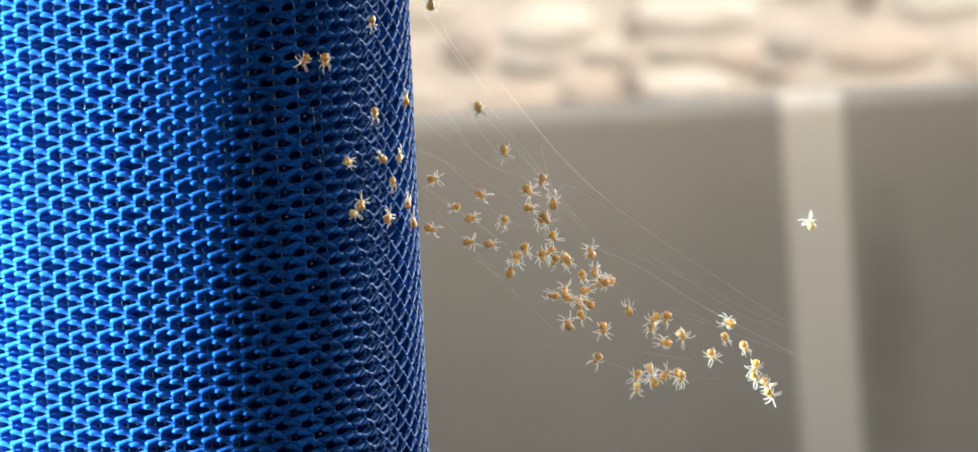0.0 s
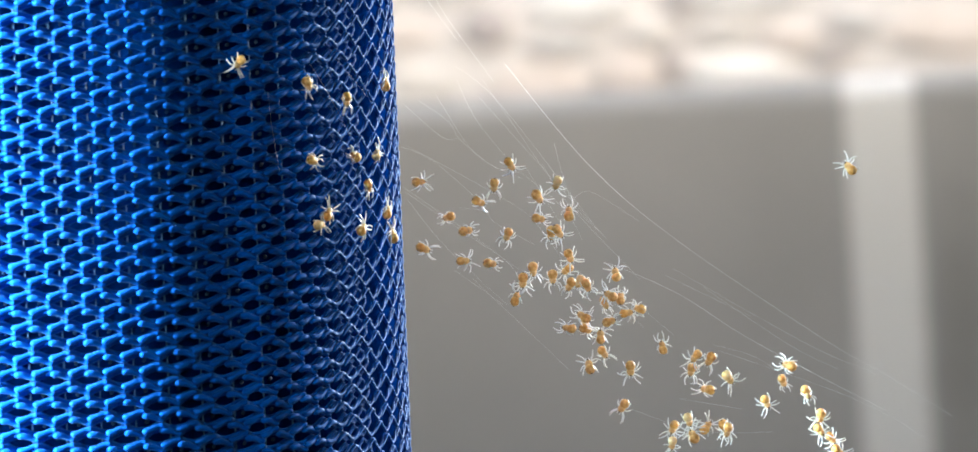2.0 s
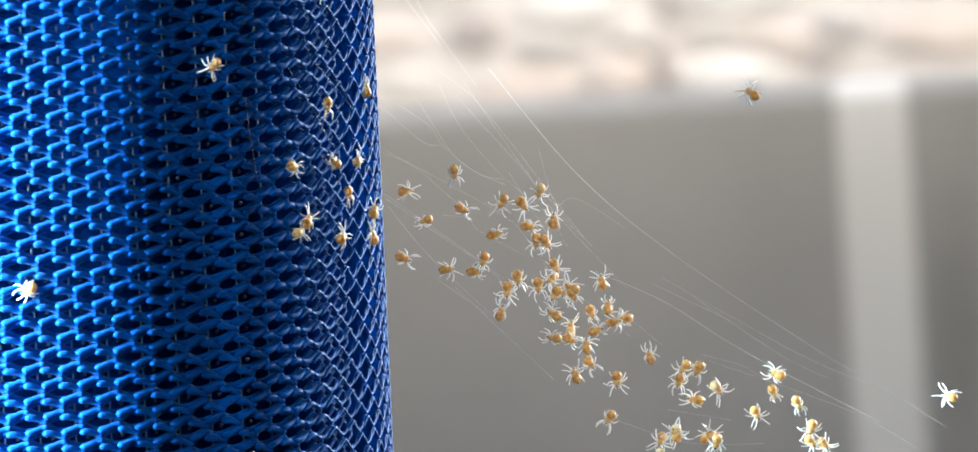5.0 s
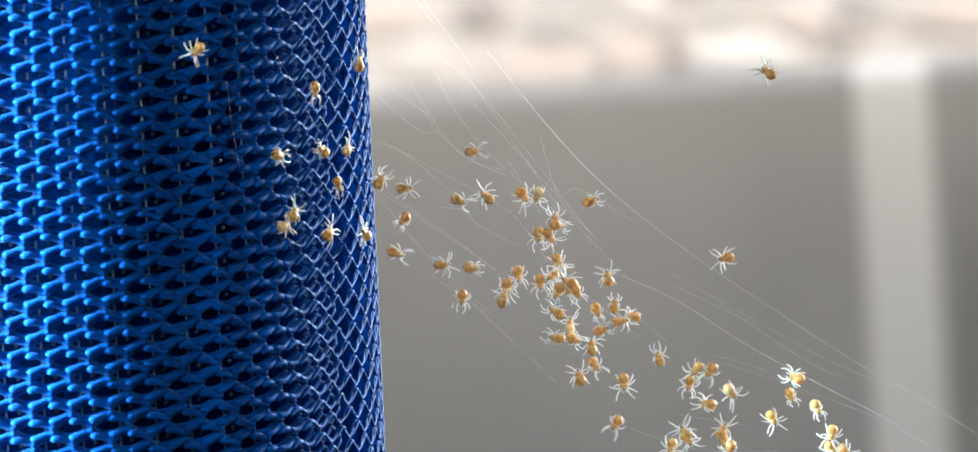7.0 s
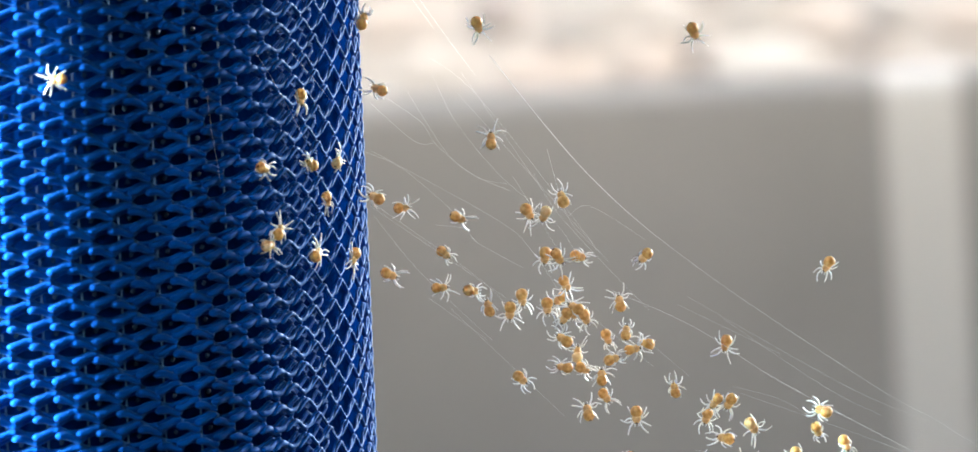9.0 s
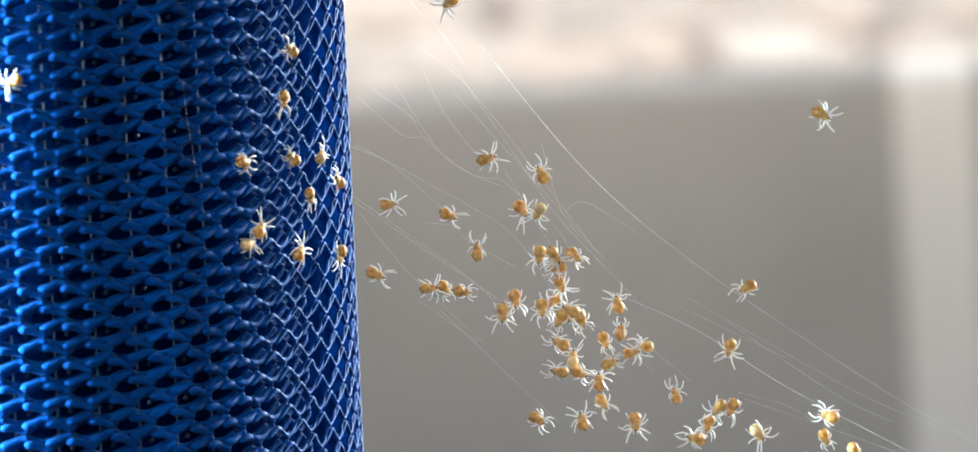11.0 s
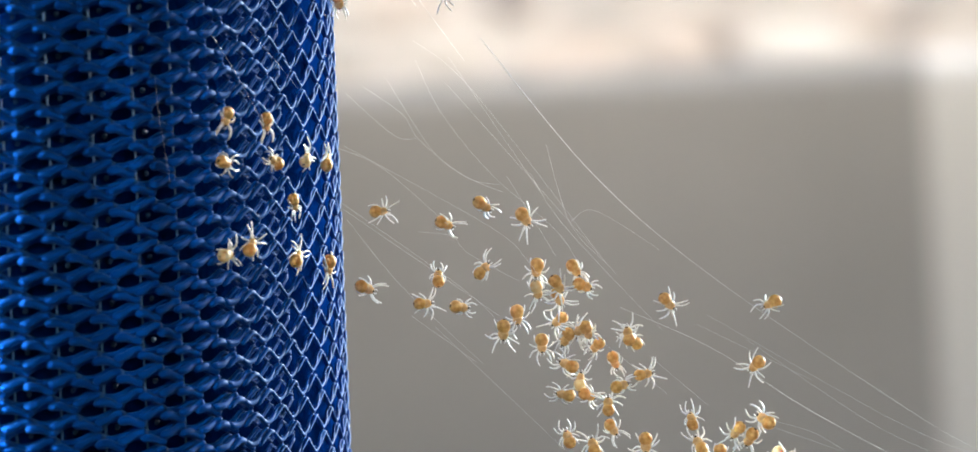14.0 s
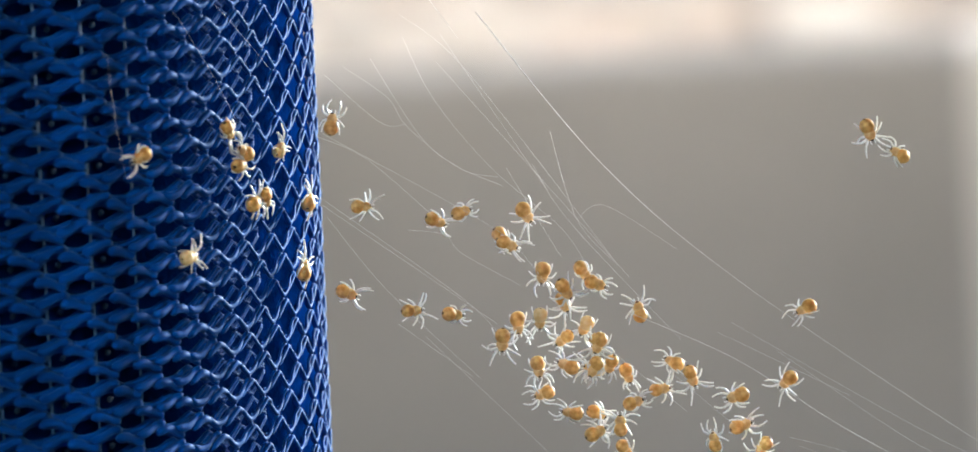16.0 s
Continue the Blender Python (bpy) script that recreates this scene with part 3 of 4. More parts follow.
def motions():
    go(spiders[0], [(0, skin(15.54, 18.67, -130)), (0.5, skin(13.75, 16.91, -130)), (1, skin(13.55, 16.59, -130)), (2, skin(13.65, 16.26, -130)), (3.5, skin(13.65, 16.36, -140)), (4, skin(13.37, 16.47, -140)), (7, skin(13.82, 16.23, -140)), (7.5, skin(11.95, 15.35, -155)), (8, skin(8.30, 14.14, -173)), (8.5, skin(6.27, 15.12, -179)), (11, skin(4.54, 14.34, -155)), (16, skin(4.39, 14.29, -155))])
    go(spiders[1], [(0, skin(18.06, 18.36, -89)), (0.5, skin(18.06, 16.84, -65)), (1, skin(18.96, 16.73, -65)), (1.5, skin(19.39, 15.85, -67)), (2, skin(20.41, 13.78, -58)), (2.5, skin(21.08, 13.59, -58)), (3, skin(19.73, 12.91, -108)), (3.5, skin(16.41, 9.43, -133)), (4, skin(8.25, 3.10, -149)), (6.5, skin(-7.16, -2.74, -156)), (7, skin(-7.74, -3.48, -156)), (16, skin(-7.72, -3.47, -156))])
    go(spiders[2], [(0, skin(19.61, 32.46, -49)), (8, skin(31.95, 22.75, -57)), (11, skin(32.66, 19.02, -90)), (11.5, skin(30.70, 9.14, -81)), (12, web(-6.66, 0.95, 7.79, -31)), (12.5, web(-2.00, 0.95, 5.50, -22)), (13, web(0.08, 0.95, 4.61, -31)), (13.5, web(0.03, 0.95, 4.10, -36)), (14, web(1.78, 0.95, 3.20, -40)), (14.5, web(1.93, 0.95, 2.32, -40)), (15, web(2.06, 0.95, 2.28, -52)), (15.5, web(2.68, 0.95, 1.83, -52)), (16, web(2.96, 0.95, 0.96, -55))])
    go(spiders[3], [(0, skin(20.53, 7.31, -17)), (11.5, skin(20.99, 7.42, -17)), (14, skin(21.28, 7.57, -17)), (14.5, skin(21.71, 7.12, -17)), (15.5, skin(24.92, 6.38, -7)), (16, skin(25.47, 6.37, 0))])
    go(spiders[4], [(0, skin(21.12, 1.77, 0)), (16, skin(21.12, 1.77, 0))])
    go(spiders[5], [(0, skin(22.13, 2.62, 49)), (12.5, skin(22.26, 2.67, 49)), (13.5, skin(22.67, 2.16, 49)), (14, skin(23.25, 2.08, 49)), (15, skin(24.90, 3.46, 55)), (15.5, skin(26.21, 4.22, 41)), (16, skin(26.68, 4.13, 15))])
    go(spiders[6], [(0, skin(25.25, 21.69, -77)), (16, skin(25.25, 21.69, -77))])
    go(spiders[7], [(0, skin(24.95, 11.97, -87)), (6.5, skin(25.28, 11.94, -87)), (8.5, skin(25.07, 12.00, -87)), (12, skin(25.17, 11.02, -87)), (13, skin(25.12, 11.03, -87)), (13.5, skin(25.15, 9.78, -87)), (14, skin(25.19, 9.62, -87)), (14.5, skin(24.33, 9.54, -87)), (15, skin(23.57, 9.16, -50)), (15.5, skin(23.80, 9.06, -50)), (16, skin(24.58, 8.41, -50))])
    go(spiders[8], [(0, skin(25.86, 7.09, 150)), (16, skin(25.86, 7.09, 150))])
    go(spiders[9], [(0, skin(26.60, 0.66, 32)), (3.5, skin(26.57, 0.80, 32)), (8.5, skin(26.19, 0.52, 32)), (12.5, skin(26.39, 0.57, 32)), (14.5, skin(29.07, 1.06, 45)), (15.5, skin(32.03, 2.44, 61)), (16, skin(33.07, 3.38, 30))])
    go(spiders[10], [(0, skin(27.78, 4.21, -65)), (16, skin(27.78, 4.21, -65))])
    go(spiders[11], [(0, skin(29.54, 6.80, 25)), (16, skin(29.54, 6.80, 25))])
    go(spiders[12], [(0, skin(31.72, 12.73, 74)), (4, skin(31.81, 12.58, 74)), (6.8, skin(31.81, 12.50, 74)), (7.5, web(-6.86, 0.67, 16.73, 75)), (8.5, web(-6.94, 0.67, 16.69, 70)), (11, web(-5.99, 0.67, 18.75, 56)), (12.5, web(-6.03, 0.67, 17.85, -24)), (13, web(-6.72, 0.67, 17.04, -74)), (13.5, web(-6.63, 0.67, 17.09, -110)), (14, web(-6.66, 0.67, 16.69, -86)), (14.5, web(-6.57, 0.67, 17.77, -86)), (16, web(-6.57, 0.67, 17.77, -86))])
    go(spiders[13], [(0, skin(31.06, 1.69, 54)), (4, skin(31.17, 1.72, 54)), (6.5, web(-6.96, -0.67, 3.84, 54)), (7.5, web(-6.70, -0.67, 4.09, 54)), (8.5, web(-6.54, -0.67, 3.95, 134)), (11, skin(32.05, 4.76, 146)), (12, skin(30.68, 5.64, 146)), (13, skin(31.17, 5.72, 66)), (15, skin(35.02, 6.98, 48)), (16, web(-6.26, -0.67, 7.99, 80))])
    go(spiders[14], [(0, skin(32.31, -0.52, 99)), (4, skin(31.89, -0.38, 99)), (6.5, skin(31.89, 0.92, 99)), (7, skin(32.01, -0.24, 149)), (8.5, skin(31.56, -0.45, 229)), (14, skin(32.22, -0.40, 266)), (14.5, skin(31.82, -0.36, 316)), (15.5, skin(32.42, -0.41, 396)), (16, skin(31.91, -0.34, 410))])
    go(spiders[15], [(0, web(-6.33, 0.41, -1.19, -25)), (1.5, web(-5.79, 0.41, -1.25, -25)), (2, web(-5.69, 0.41, -1.60, -25)), (3.5, web(-5.87, 0.41, -1.70, -25)), (16, web(-5.96, 0.41, -1.66, -25))])
    go(spiders[16], [(0, web(-4.81, 0.83, 22.83, 83)), (1.5, web(-3.95, 0.83, 27.81, 72)), (7, web(-2.88, 0.83, 27.75, -8)), (7.5, web(-0.09, 0.83, 20.77, -58)), (8, web(0.58, 0.83, 16.71, -67)), (8.5, web(1.66, 0.83, 15.94, -67)), (11, web(0.29, 0.83, 16.86, -147)), (16, web(0.29, 0.83, 16.86, -147))])
    go(spiders[17], [(0, web(-5.73, -0.98, 4.05, 0)), (4, web(-5.67, -0.98, 4.11, 0)), (6.5, web(-4.86, -0.98, 3.30, 0)), (8, web(-4.95, -0.98, 3.25, 0)), (8.5, web(-4.73, -0.98, 3.04, 0)), (16, web(-4.81, -0.98, 3.15, 0))])
    go(spiders[18], [(0, web(-3.58, 0.14, 0.97, -166)), (3, web(-3.43, 0.14, 0.97, -166)), (4, web(-3.46, 0.14, 1.39, -166)), (7.5, web(-5.22, 0.14, 0.63, -114)), (8, web(-4.16, 0.14, -0.00, -64)), (8.5, web(-2.41, 0.14, -0.07, -42)), (11, web(-1.30, 0.14, -2.94, -62)), (11.5, web(-1.04, 0.14, -3.12, -62)), (13, web(-1.25, 0.14, -2.61, 18)), (14, web(-1.32, 0.14, -1.29, 88)), (14.5, web(-1.03, 0.14, -0.24, 65)), (15, web(-0.34, 0.14, 0.50, 71)), (15.5, web(-0.07, 0.14, 2.03, 66)), (16, web(0.75, 0.14, 2.53, 16))])
    go(spiders[19], [(0, web(-2.34, -0.66, -2.88, 0)), (16, web(-2.34, -0.66, -2.88, 0))])
    go(spiders[20], [(0, web(-1.93, -0.07, -0.35, 9)), (4, web(-1.88, -0.07, -0.25, 9)), (6.5, web(9.52, -0.07, 0.72, 12)), (7, web(9.70, -0.07, 1.44, 12)), (7.5, web(10.23, -0.07, 1.85, -31)), (8.5, web(13.27, -0.07, -1.05, -111)), (11, web(6.57, -0.07, -1.92, -169)), (12.5, web(6.29, -0.07, -2.02, -169)), (13, web(7.14, -0.07, -2.00, -119)), (13.5, web(7.64, -0.07, -2.30, -69)), (14, web(7.87, -0.07, -2.32, -25)), (16, web(8.12, -0.07, -1.98, -25))])
    go(spiders[21], [(0, web(-0.45, -0.50, 11.41, -79)), (2, web(0.63, -0.50, 3.44, -97)), (3.5, web(-1.63, -0.50, 4.84, -177)), (4, web(-2.47, -0.50, 5.64, -127)), (6.5, web(1.03, -0.50, 4.45, -47)), (7, web(0.63, -0.50, 5.88, 3)), (7.5, web(-0.23, -0.50, 6.44, 53)), (8, web(-2.79, -0.50, 7.29, 103)), (8.5, web(-4.49, -0.50, 9.86, 143)), (11, skin(26.19, 14.52, 147)), (11.5, skin(25.55, 15.21, 147)), (12.5, skin(24.23, 14.49, 227)), (13, skin(22.77, 13.52, 249)), (14, skin(21.61, 10.36, 251)), (14.5, skin(20.62, 9.39, 216)), (15, skin(19.07, 9.18, 200)), (15.5, skin(18.01, 8.92, 241)), (16, skin(18.07, 7.73, 205))])
    go(spiders[22], [(0, web(-0.72, 0.87, 2.15, -30)), (16, web(-0.72, 0.87, 2.15, -30))])
    go(spiders[23], [(0, web(-0.07, -0.52, -3.23, -10)), (16, web(-0.07, -0.52, -3.23, -10))])
    go(spiders[24], [(0, web(1.53, -0.11, -0.87, -114)), (4, web(1.42, -0.11, -0.97, -114)), (6.5, web(-0.71, -0.11, -5.23, -112)), (7.5, web(-1.02, -0.11, -6.09, -67)), (8, web(0.07, -0.11, -7.37, -39)), (8.5, web(1.84, -0.11, -8.66, -44)), (11, web(4.64, -0.11, -12.38, -36)), (12, web(5.59, -0.11, -11.75, 24)), (12.5, web(6.53, -0.11, -11.66, 24)), (13, web(6.60, -0.11, -11.50, 24)), (13.5, web(6.46, -0.11, -11.80, 74)), (14.5, web(6.34, -0.11, -11.94, 116)), (15, web(6.25, -0.11, -11.76, 116)), (16, web(4.74, -0.11, -8.00, 196))])
    go(spiders[25], [(0, web(2.03, -0.72, 6.58, -84)), (1, web(2.13, -0.72, 6.18, -84)), (2, web(2.12, -0.72, 5.12, -61)), (4, web(3.41, -0.72, 3.55, -101)), (6.5, web(1.22, -0.72, 1.56, -181)), (7.5, web(1.78, -0.72, 4.16, -261)), (8, web(1.53, -0.72, 6.47, -268)), (8.5, web(1.88, -0.72, 7.66, -268)), (11, web(2.19, -0.72, 5.82, -348)), (11.5, web(3.75, -0.72, 3.40, -398)), (12, web(6.84, -0.72, 1.14, -398)), (12.5, web(9.21, -0.72, -1.36, -397)), (13, web(10.94, -0.72, -2.40, -386)), (13.5, web(12.30, -0.72, -3.10, -387)), (14, web(13.14, -0.72, -3.67, -411)), (15, web(14.58, -0.72, -6.25, -432)), (15.5, web(13.96, -0.72, -6.76, -482)), (16, web(13.15, -0.72, -7.55, -432))])
    go(spiders[26], [(0, web(1.89, -0.99, -6.27, 71)), (3, web(1.98, -0.99, -6.40, 71)), (4, web(1.70, -0.99, -7.30, 71)), (6.5, web(2.62, -0.99, -5.74, 71)), (7, web(2.31, -0.99, -5.82, 71)), (8, web(2.00, -0.99, -5.58, 103)), (8.5, web(1.12, -0.99, -5.31, 103)), (11, web(1.17, -0.99, -0.46, 85)), (12, web(1.79, -0.99, -1.21, 5)), (12.5, web(1.66, -0.99, -1.82, -45)), (13.5, web(1.54, -0.99, -1.42, 35)), (14.5, web(1.82, -0.99, -0.38, 49)), (15, web(3.07, -0.99, 0.10, 24)), (15.5, web(3.36, -0.99, 0.20, 24)), (16, web(3.27, -0.99, 0.52, -26))])
    go(spiders[27], [(0, web(2.61, -0.33, -4.90, -95)), (16, web(2.61, -0.33, -4.90, -95))])
    go(spiders[28], [(0, web(3.58, 0.59, -4.03, -90)), (16, web(3.58, 0.59, -4.03, -90))])
    go(spiders[29], [(0, web(4.39, 0.45, 2.20, -60)), (16, web(4.39, 0.45, 2.20, -60))])
    go(spiders[30], [(0, web(4.38, 0.40, 0.39, -12)), (4, web(4.36, 0.40, 0.40, -12)), (7, web(6.96, 0.40, -0.33, -15)), (7.5, web(7.43, 0.40, -0.64, -15)), (8, web(7.63, 0.40, -1.15, -15)), (8.5, web(7.88, 0.40, -1.18, -15)), (12.5, web(7.78, 0.40, -1.21, -60)), (13.5, web(7.38, 0.40, -1.21, -60)), (16, web(7.43, 0.40, -1.25, -60))])
    go(spiders[31], [(0, web(5.58, 0.17, -1.03, -100)), (0.5, web(5.30, 0.17, -0.97, -100)), (12.5, web(5.44, 0.17, -1.05, -100)), (14.5, web(4.88, 0.17, -1.08, -100)), (16, web(5.11, 0.17, -1.24, -100))])
    go(spiders[32], [(0, web(5.39, -0.13, -4.86, -91)), (1.5, web(5.19, -0.13, -4.78, -91)), (12.5, web(5.38, -0.13, -4.74, -91)), (13, web(5.16, -0.13, -4.98, -91)), (13.5, web(5.27, -0.13, -6.11, -91)), (14, web(5.01, -0.13, -5.90, -91)), (14.5, web(5.00, -0.13, -5.91, -85)), (15, web(4.92, -0.13, -6.30, -85)), (16, web(4.55, -0.13, -6.56, -85))])
    go(spiders[33], [(0, web(5.87, -0.62, 3.30, -110)), (4, web(6.05, -0.62, 3.31, -110)), (6.5, web(5.47, -0.62, 2.50, -110)), (7.5, web(5.49, -0.62, 1.99, -110)), (11.5, web(5.52, -0.62, 1.98, -121)), (12, web(4.58, -0.62, 1.47, -121)), (12.5, web(4.28, -0.62, 0.21, -89)), (13, web(4.47, -0.62, -1.22, -74)), (14, web(4.89, -0.62, -2.46, -79)), (15, web(4.82, -0.62, -3.65, -90)), (15.5, web(4.83, -0.62, -3.88, -90)), (16, web(4.80, -0.62, -3.79, -95))])
    go(spiders[34], [(0, web(6.02, -0.65, -0.92, -60)), (0.5, web(5.87, -0.65, -0.82, -60)), (6.5, web(6.20, -0.65, -1.16, -60)), (11, web(6.44, -0.65, -1.13, -60)), (12.5, web(6.53, -0.65, -1.45, -60)), (13.5, web(6.19, -0.65, -2.13, -60)), (16, web(6.31, -0.65, -2.22, -60))])
    go(spiders[35], [(0, web(6.30, 0.36, -4.33, 215)), (3, web(6.47, 0.36, -4.14, 215)), (12.5, web(6.21, 0.36, -4.26, 215)), (13, web(6.41, 0.36, -4.17, 215)), (14, web(6.19, 0.36, -4.43, 215)), (15, web(6.38, 0.36, -4.36, 215)), (15.5, web(6.24, 0.36, -4.45, 215)), (16, web(6.08, 0.36, -5.01, 215))])
    go(spiders[36], [(0, web(6.66, -0.06, -2.82, -70)), (1.5, web(6.75, -0.06, -3.01, -70)), (11.5, web(6.75, -0.06, -3.17, -70)), (12, web(6.75, -0.06, -3.13, -70)), (12.5, web(6.23, -0.06, -2.97, -70)), (16, web(6.23, -0.06, -2.97, -70))])
    go(spiders[37], [(0, web(6.28, -1.04, -9.10, 170)), (16, web(6.28, -1.04, -9.10, 170))])
    go(spiders[38], [(0, web(6.93, -0.72, 0.74, 88)), (6.5, web(6.87, -0.72, 0.57, 88)), (7, web(6.75, -0.72, 0.05, 88)), (7.5, web(6.43, -0.72, 0.60, 88)), (8.5, web(7.02, -0.72, 2.59, 101)), (11, web(5.92, -0.72, 4.61, 113)), (11.5, web(5.69, -0.72, 6.42, 110)), (12, web(4.14, -0.72, 10.72, 119)), (12.5, web(1.29, -0.72, 15.73, 120)), (13, web(-0.35, -0.72, 19.86, 115)), (16, web(-0.35, -0.72, 19.86, 115))])
    go(spiders[39], [(0, web(6.60, -0.96, -5.40, -121)), (0.5, web(6.54, -0.96, -5.23, -121)), (1.5, web(6.57, -0.96, -5.45, -121)), (14, web(6.54, -0.96, -5.55, -121)), (14.5, web(6.74, -0.96, -5.93, -121)), (15, web(7.36, -0.96, -6.47, -121)), (16, web(7.67, -0.96, -6.69, -121))])
    go(spiders[40], [(0, web(7.63, 0.13, -5.21, -123)), (1.5, web(7.47, 0.13, -5.28, -123)), (8, web(7.59, 0.13, -5.26, -123)), (8.5, web(7.38, 0.13, -5.22, -123)), (13, web(7.55, 0.13, -5.30, -123)), (16, web(7.34, 0.13, -4.36, -123))])
    go(spiders[41], [(0, web(7.56, 1.09, -8.73, 82)), (4, web(7.84, 1.09, -8.53, 82)), (7.5, web(7.34, 1.09, -8.22, 82)), (14.5, web(7.29, 1.09, -8.35, 82)), (16, web(7.64, 1.09, -6.82, 162))])
    go(spiders[42], [(0, web(7.69, 0.10, -12.27, 102)), (1, web(7.87, 0.10, -12.55, 102)), (7.5, web(7.93, 0.10, -12.39, 102)), (11, web(7.71, 0.10, -12.68, 102)), (12.5, web(7.88, 0.10, -12.43, 102)), (14, web(7.93, 0.10, -12.57, 102)), (14.5, web(8.00, 0.10, -11.20, 102)), (16, web(7.61, 0.10, -10.38, 22))])
    go(spiders[43], [(0, web(8.08, -0.57, -5.64, -71)), (13, web(8.00, -0.57, -5.66, -71)), (14, web(7.91, -0.57, -5.21, -71)), (14.5, web(7.80, -0.57, -5.39, -71)), (15.5, web(7.78, -0.57, -5.21, -71)), (16, web(7.99, -0.57, -5.39, -71))])
    go(spiders[44], [(0, web(8.00, 0.81, -9.55, -30)), (1, web(7.92, 0.81, -9.34, -30)), (4, web(7.66, 0.81, -9.36, -30)), (14, web(7.75, 0.81, -9.28, -30)), (14.5, web(7.49, 0.81, -9.19, -30)), (15, web(8.05, 0.81, -9.39, -30)), (15.5, web(8.15, 0.81, -9.37, -30)), (16, web(7.74, 0.81, -9.30, -30))])
    go(spiders[45], [(0, web(9.01, -0.05, -10.00, 90)), (16, web(9.01, -0.05, -10.00, 90))])
    go(spiders[46], [(0, web(9.21, 0.59, -11.48, -59)), (16, web(9.21, 0.59, -11.48, -59))])
    go(spiders[47], [(0, web(9.60, 0.99, -7.20, -75)), (16, web(9.60, 0.99, -7.20, -75))])
    go(spiders[48], [(0, web(9.87, -0.32, -8.80, 15)), (16, web(9.87, -0.32, -8.80, 15))])
    go(spiders[49], [(0, web(9.97, -0.73, -10.19, 143)), (4, web(6.45, -0.73, -7.18, 143)), (7.5, web(6.37, -0.73, -7.08, 143)), (14.5, web(6.60, -0.73, -7.22, 155)), (16, web(6.20, -0.73, -6.44, 155))])
    go(spiders[50], [(0, web(10.61, 0.54, -4.71, 100)), (11, web(10.62, 0.54, -4.70, 100)), (12, web(10.05, 0.54, -4.74, 100)), (12.5, web(10.68, 0.54, -4.70, 100)), (13, web(10.87, 0.54, -4.91, 100)), (13.5, web(10.90, 0.54, -5.11, 100)), (14, web(10.52, 0.54, -5.60, 100)), (14.5, web(10.22, 0.54, -4.73, 100)), (15, web(10.15, 0.54, -4.33, 100)), (15.5, web(10.54, 0.54, -3.88, 100)), (16, web(10.43, 0.54, -3.63, 100))])
    go(spiders[51], [(0, web(13.40, 1.13, 35.60, -96)), (7, web(11.47, 1.13, 23.70, -91)), (7.5, web(11.95, 1.13, 15.81, -59)), (8, web(21.02, 1.13, 5.03, -47)), (8.5, web(26.66, 1.13, -1.76, -95)), (11, web(19.68, 1.13, -4.16, -157)), (16, web(19.85, 1.13, -4.14, -157))])
    go(spiders[52], [(0, web(10.89, 0.10, -6.78, 81)), (8.5, web(10.99, 0.10, -6.88, 81)), (11, web(10.71, 0.10, -6.64, 81)), (11.5, web(11.24, 0.10, -6.18, 81)), (12, web(11.03, 0.10, -5.23, 119)), (12.5, web(10.66, 0.10, -4.97, 169)), (13, web(9.69, 0.10, -5.20, 209)), (13.5, web(8.19, 0.10, -6.17, 222)), (14, web(8.49, 0.10, -6.18, 222)), (14.5, web(8.34, 0.10, -6.68, 222)), (15, web(8.79, 0.10, -6.91, 245)), (15.5, web(8.59, 0.10, -6.98, 245)), (16, web(8.66, 0.10, -6.60, 245))])
    go(spiders[53], [(0, web(10.55, -0.03, -16.16, -127)), (16, web(10.55, -0.03, -16.16, -127))])
    go(spiders[54], [(0, web(11.41, 0.69, -8.14, 5)), (16, web(11.41, 0.69, -8.14, 5))])
    go(spiders[55], [(0, web(11.41, -0.11, -13.02, -91)), (11, web(11.34, -0.11, -13.01, -91)), (12.5, web(11.33, -0.11, -12.91, -91)), (13, web(11.24, -0.11, -12.57, -91)), (16, web(11.24, -0.11, -12.57, -91))])
    go(spiders[56], [(0, web(11.72, -0.77, -7.90, 147)), (6.5, web(7.58, -0.77, -4.77, 150)), (12.5, web(7.31, -0.77, -4.95, 150)), (13, web(7.51, -0.77, -4.88, 150)), (14.5, web(7.59, -0.77, -5.17, 230)), (16, web(7.99, -0.77, -5.38, 245))])
    go(spiders[57], [(0, web(12.43, 0.94, -7.88, 162)), (12, web(12.26, 0.94, -7.75, 162)), (12.5, web(11.89, 0.94, -7.52, 162)), (13, web(10.92, 0.94, -7.21, 127)), (14, web(10.86, 0.94, -6.00, 127)), (14.5, web(11.46, 0.94, -6.05, 127)), (15, web(11.98, 0.94, -6.64, 150)), (15.5, web(12.35, 0.94, -6.95, 150)), (16, web(12.20, 0.94, -6.71, 150))])
    go(spiders[58], [(0, web(14.27, -0.86, -11.20, 100)), (16, web(14.27, -0.86, -11.20, 100))])
    go(spiders[59], [(0, web(14.54, -1.08, -19.57, -98)), (16, web(14.54, -1.08, -19.57, -98))])
    go(spiders[60], [(0, web(14.79, 0.55, -18.29, -116)), (16, web(14.79, 0.55, -18.29, -116))])
    go(spiders[61], [(0, web(16.15, -0.05, -17.70, -76)), (16, web(16.15, -0.05, -17.70, -76))])
    go(spiders[62], [(0, web(16.63, 0.37, -13.20, -110)), (2.5, web(16.64, 0.37, -13.43, -110)), (11.5, web(16.41, 0.37, -13.40, -110)), (13.5, web(16.15, 0.37, -13.54, -110)), (14, web(15.88, 0.37, -13.50, -110)), (16, web(16.09, 0.37, -13.82, -110))])
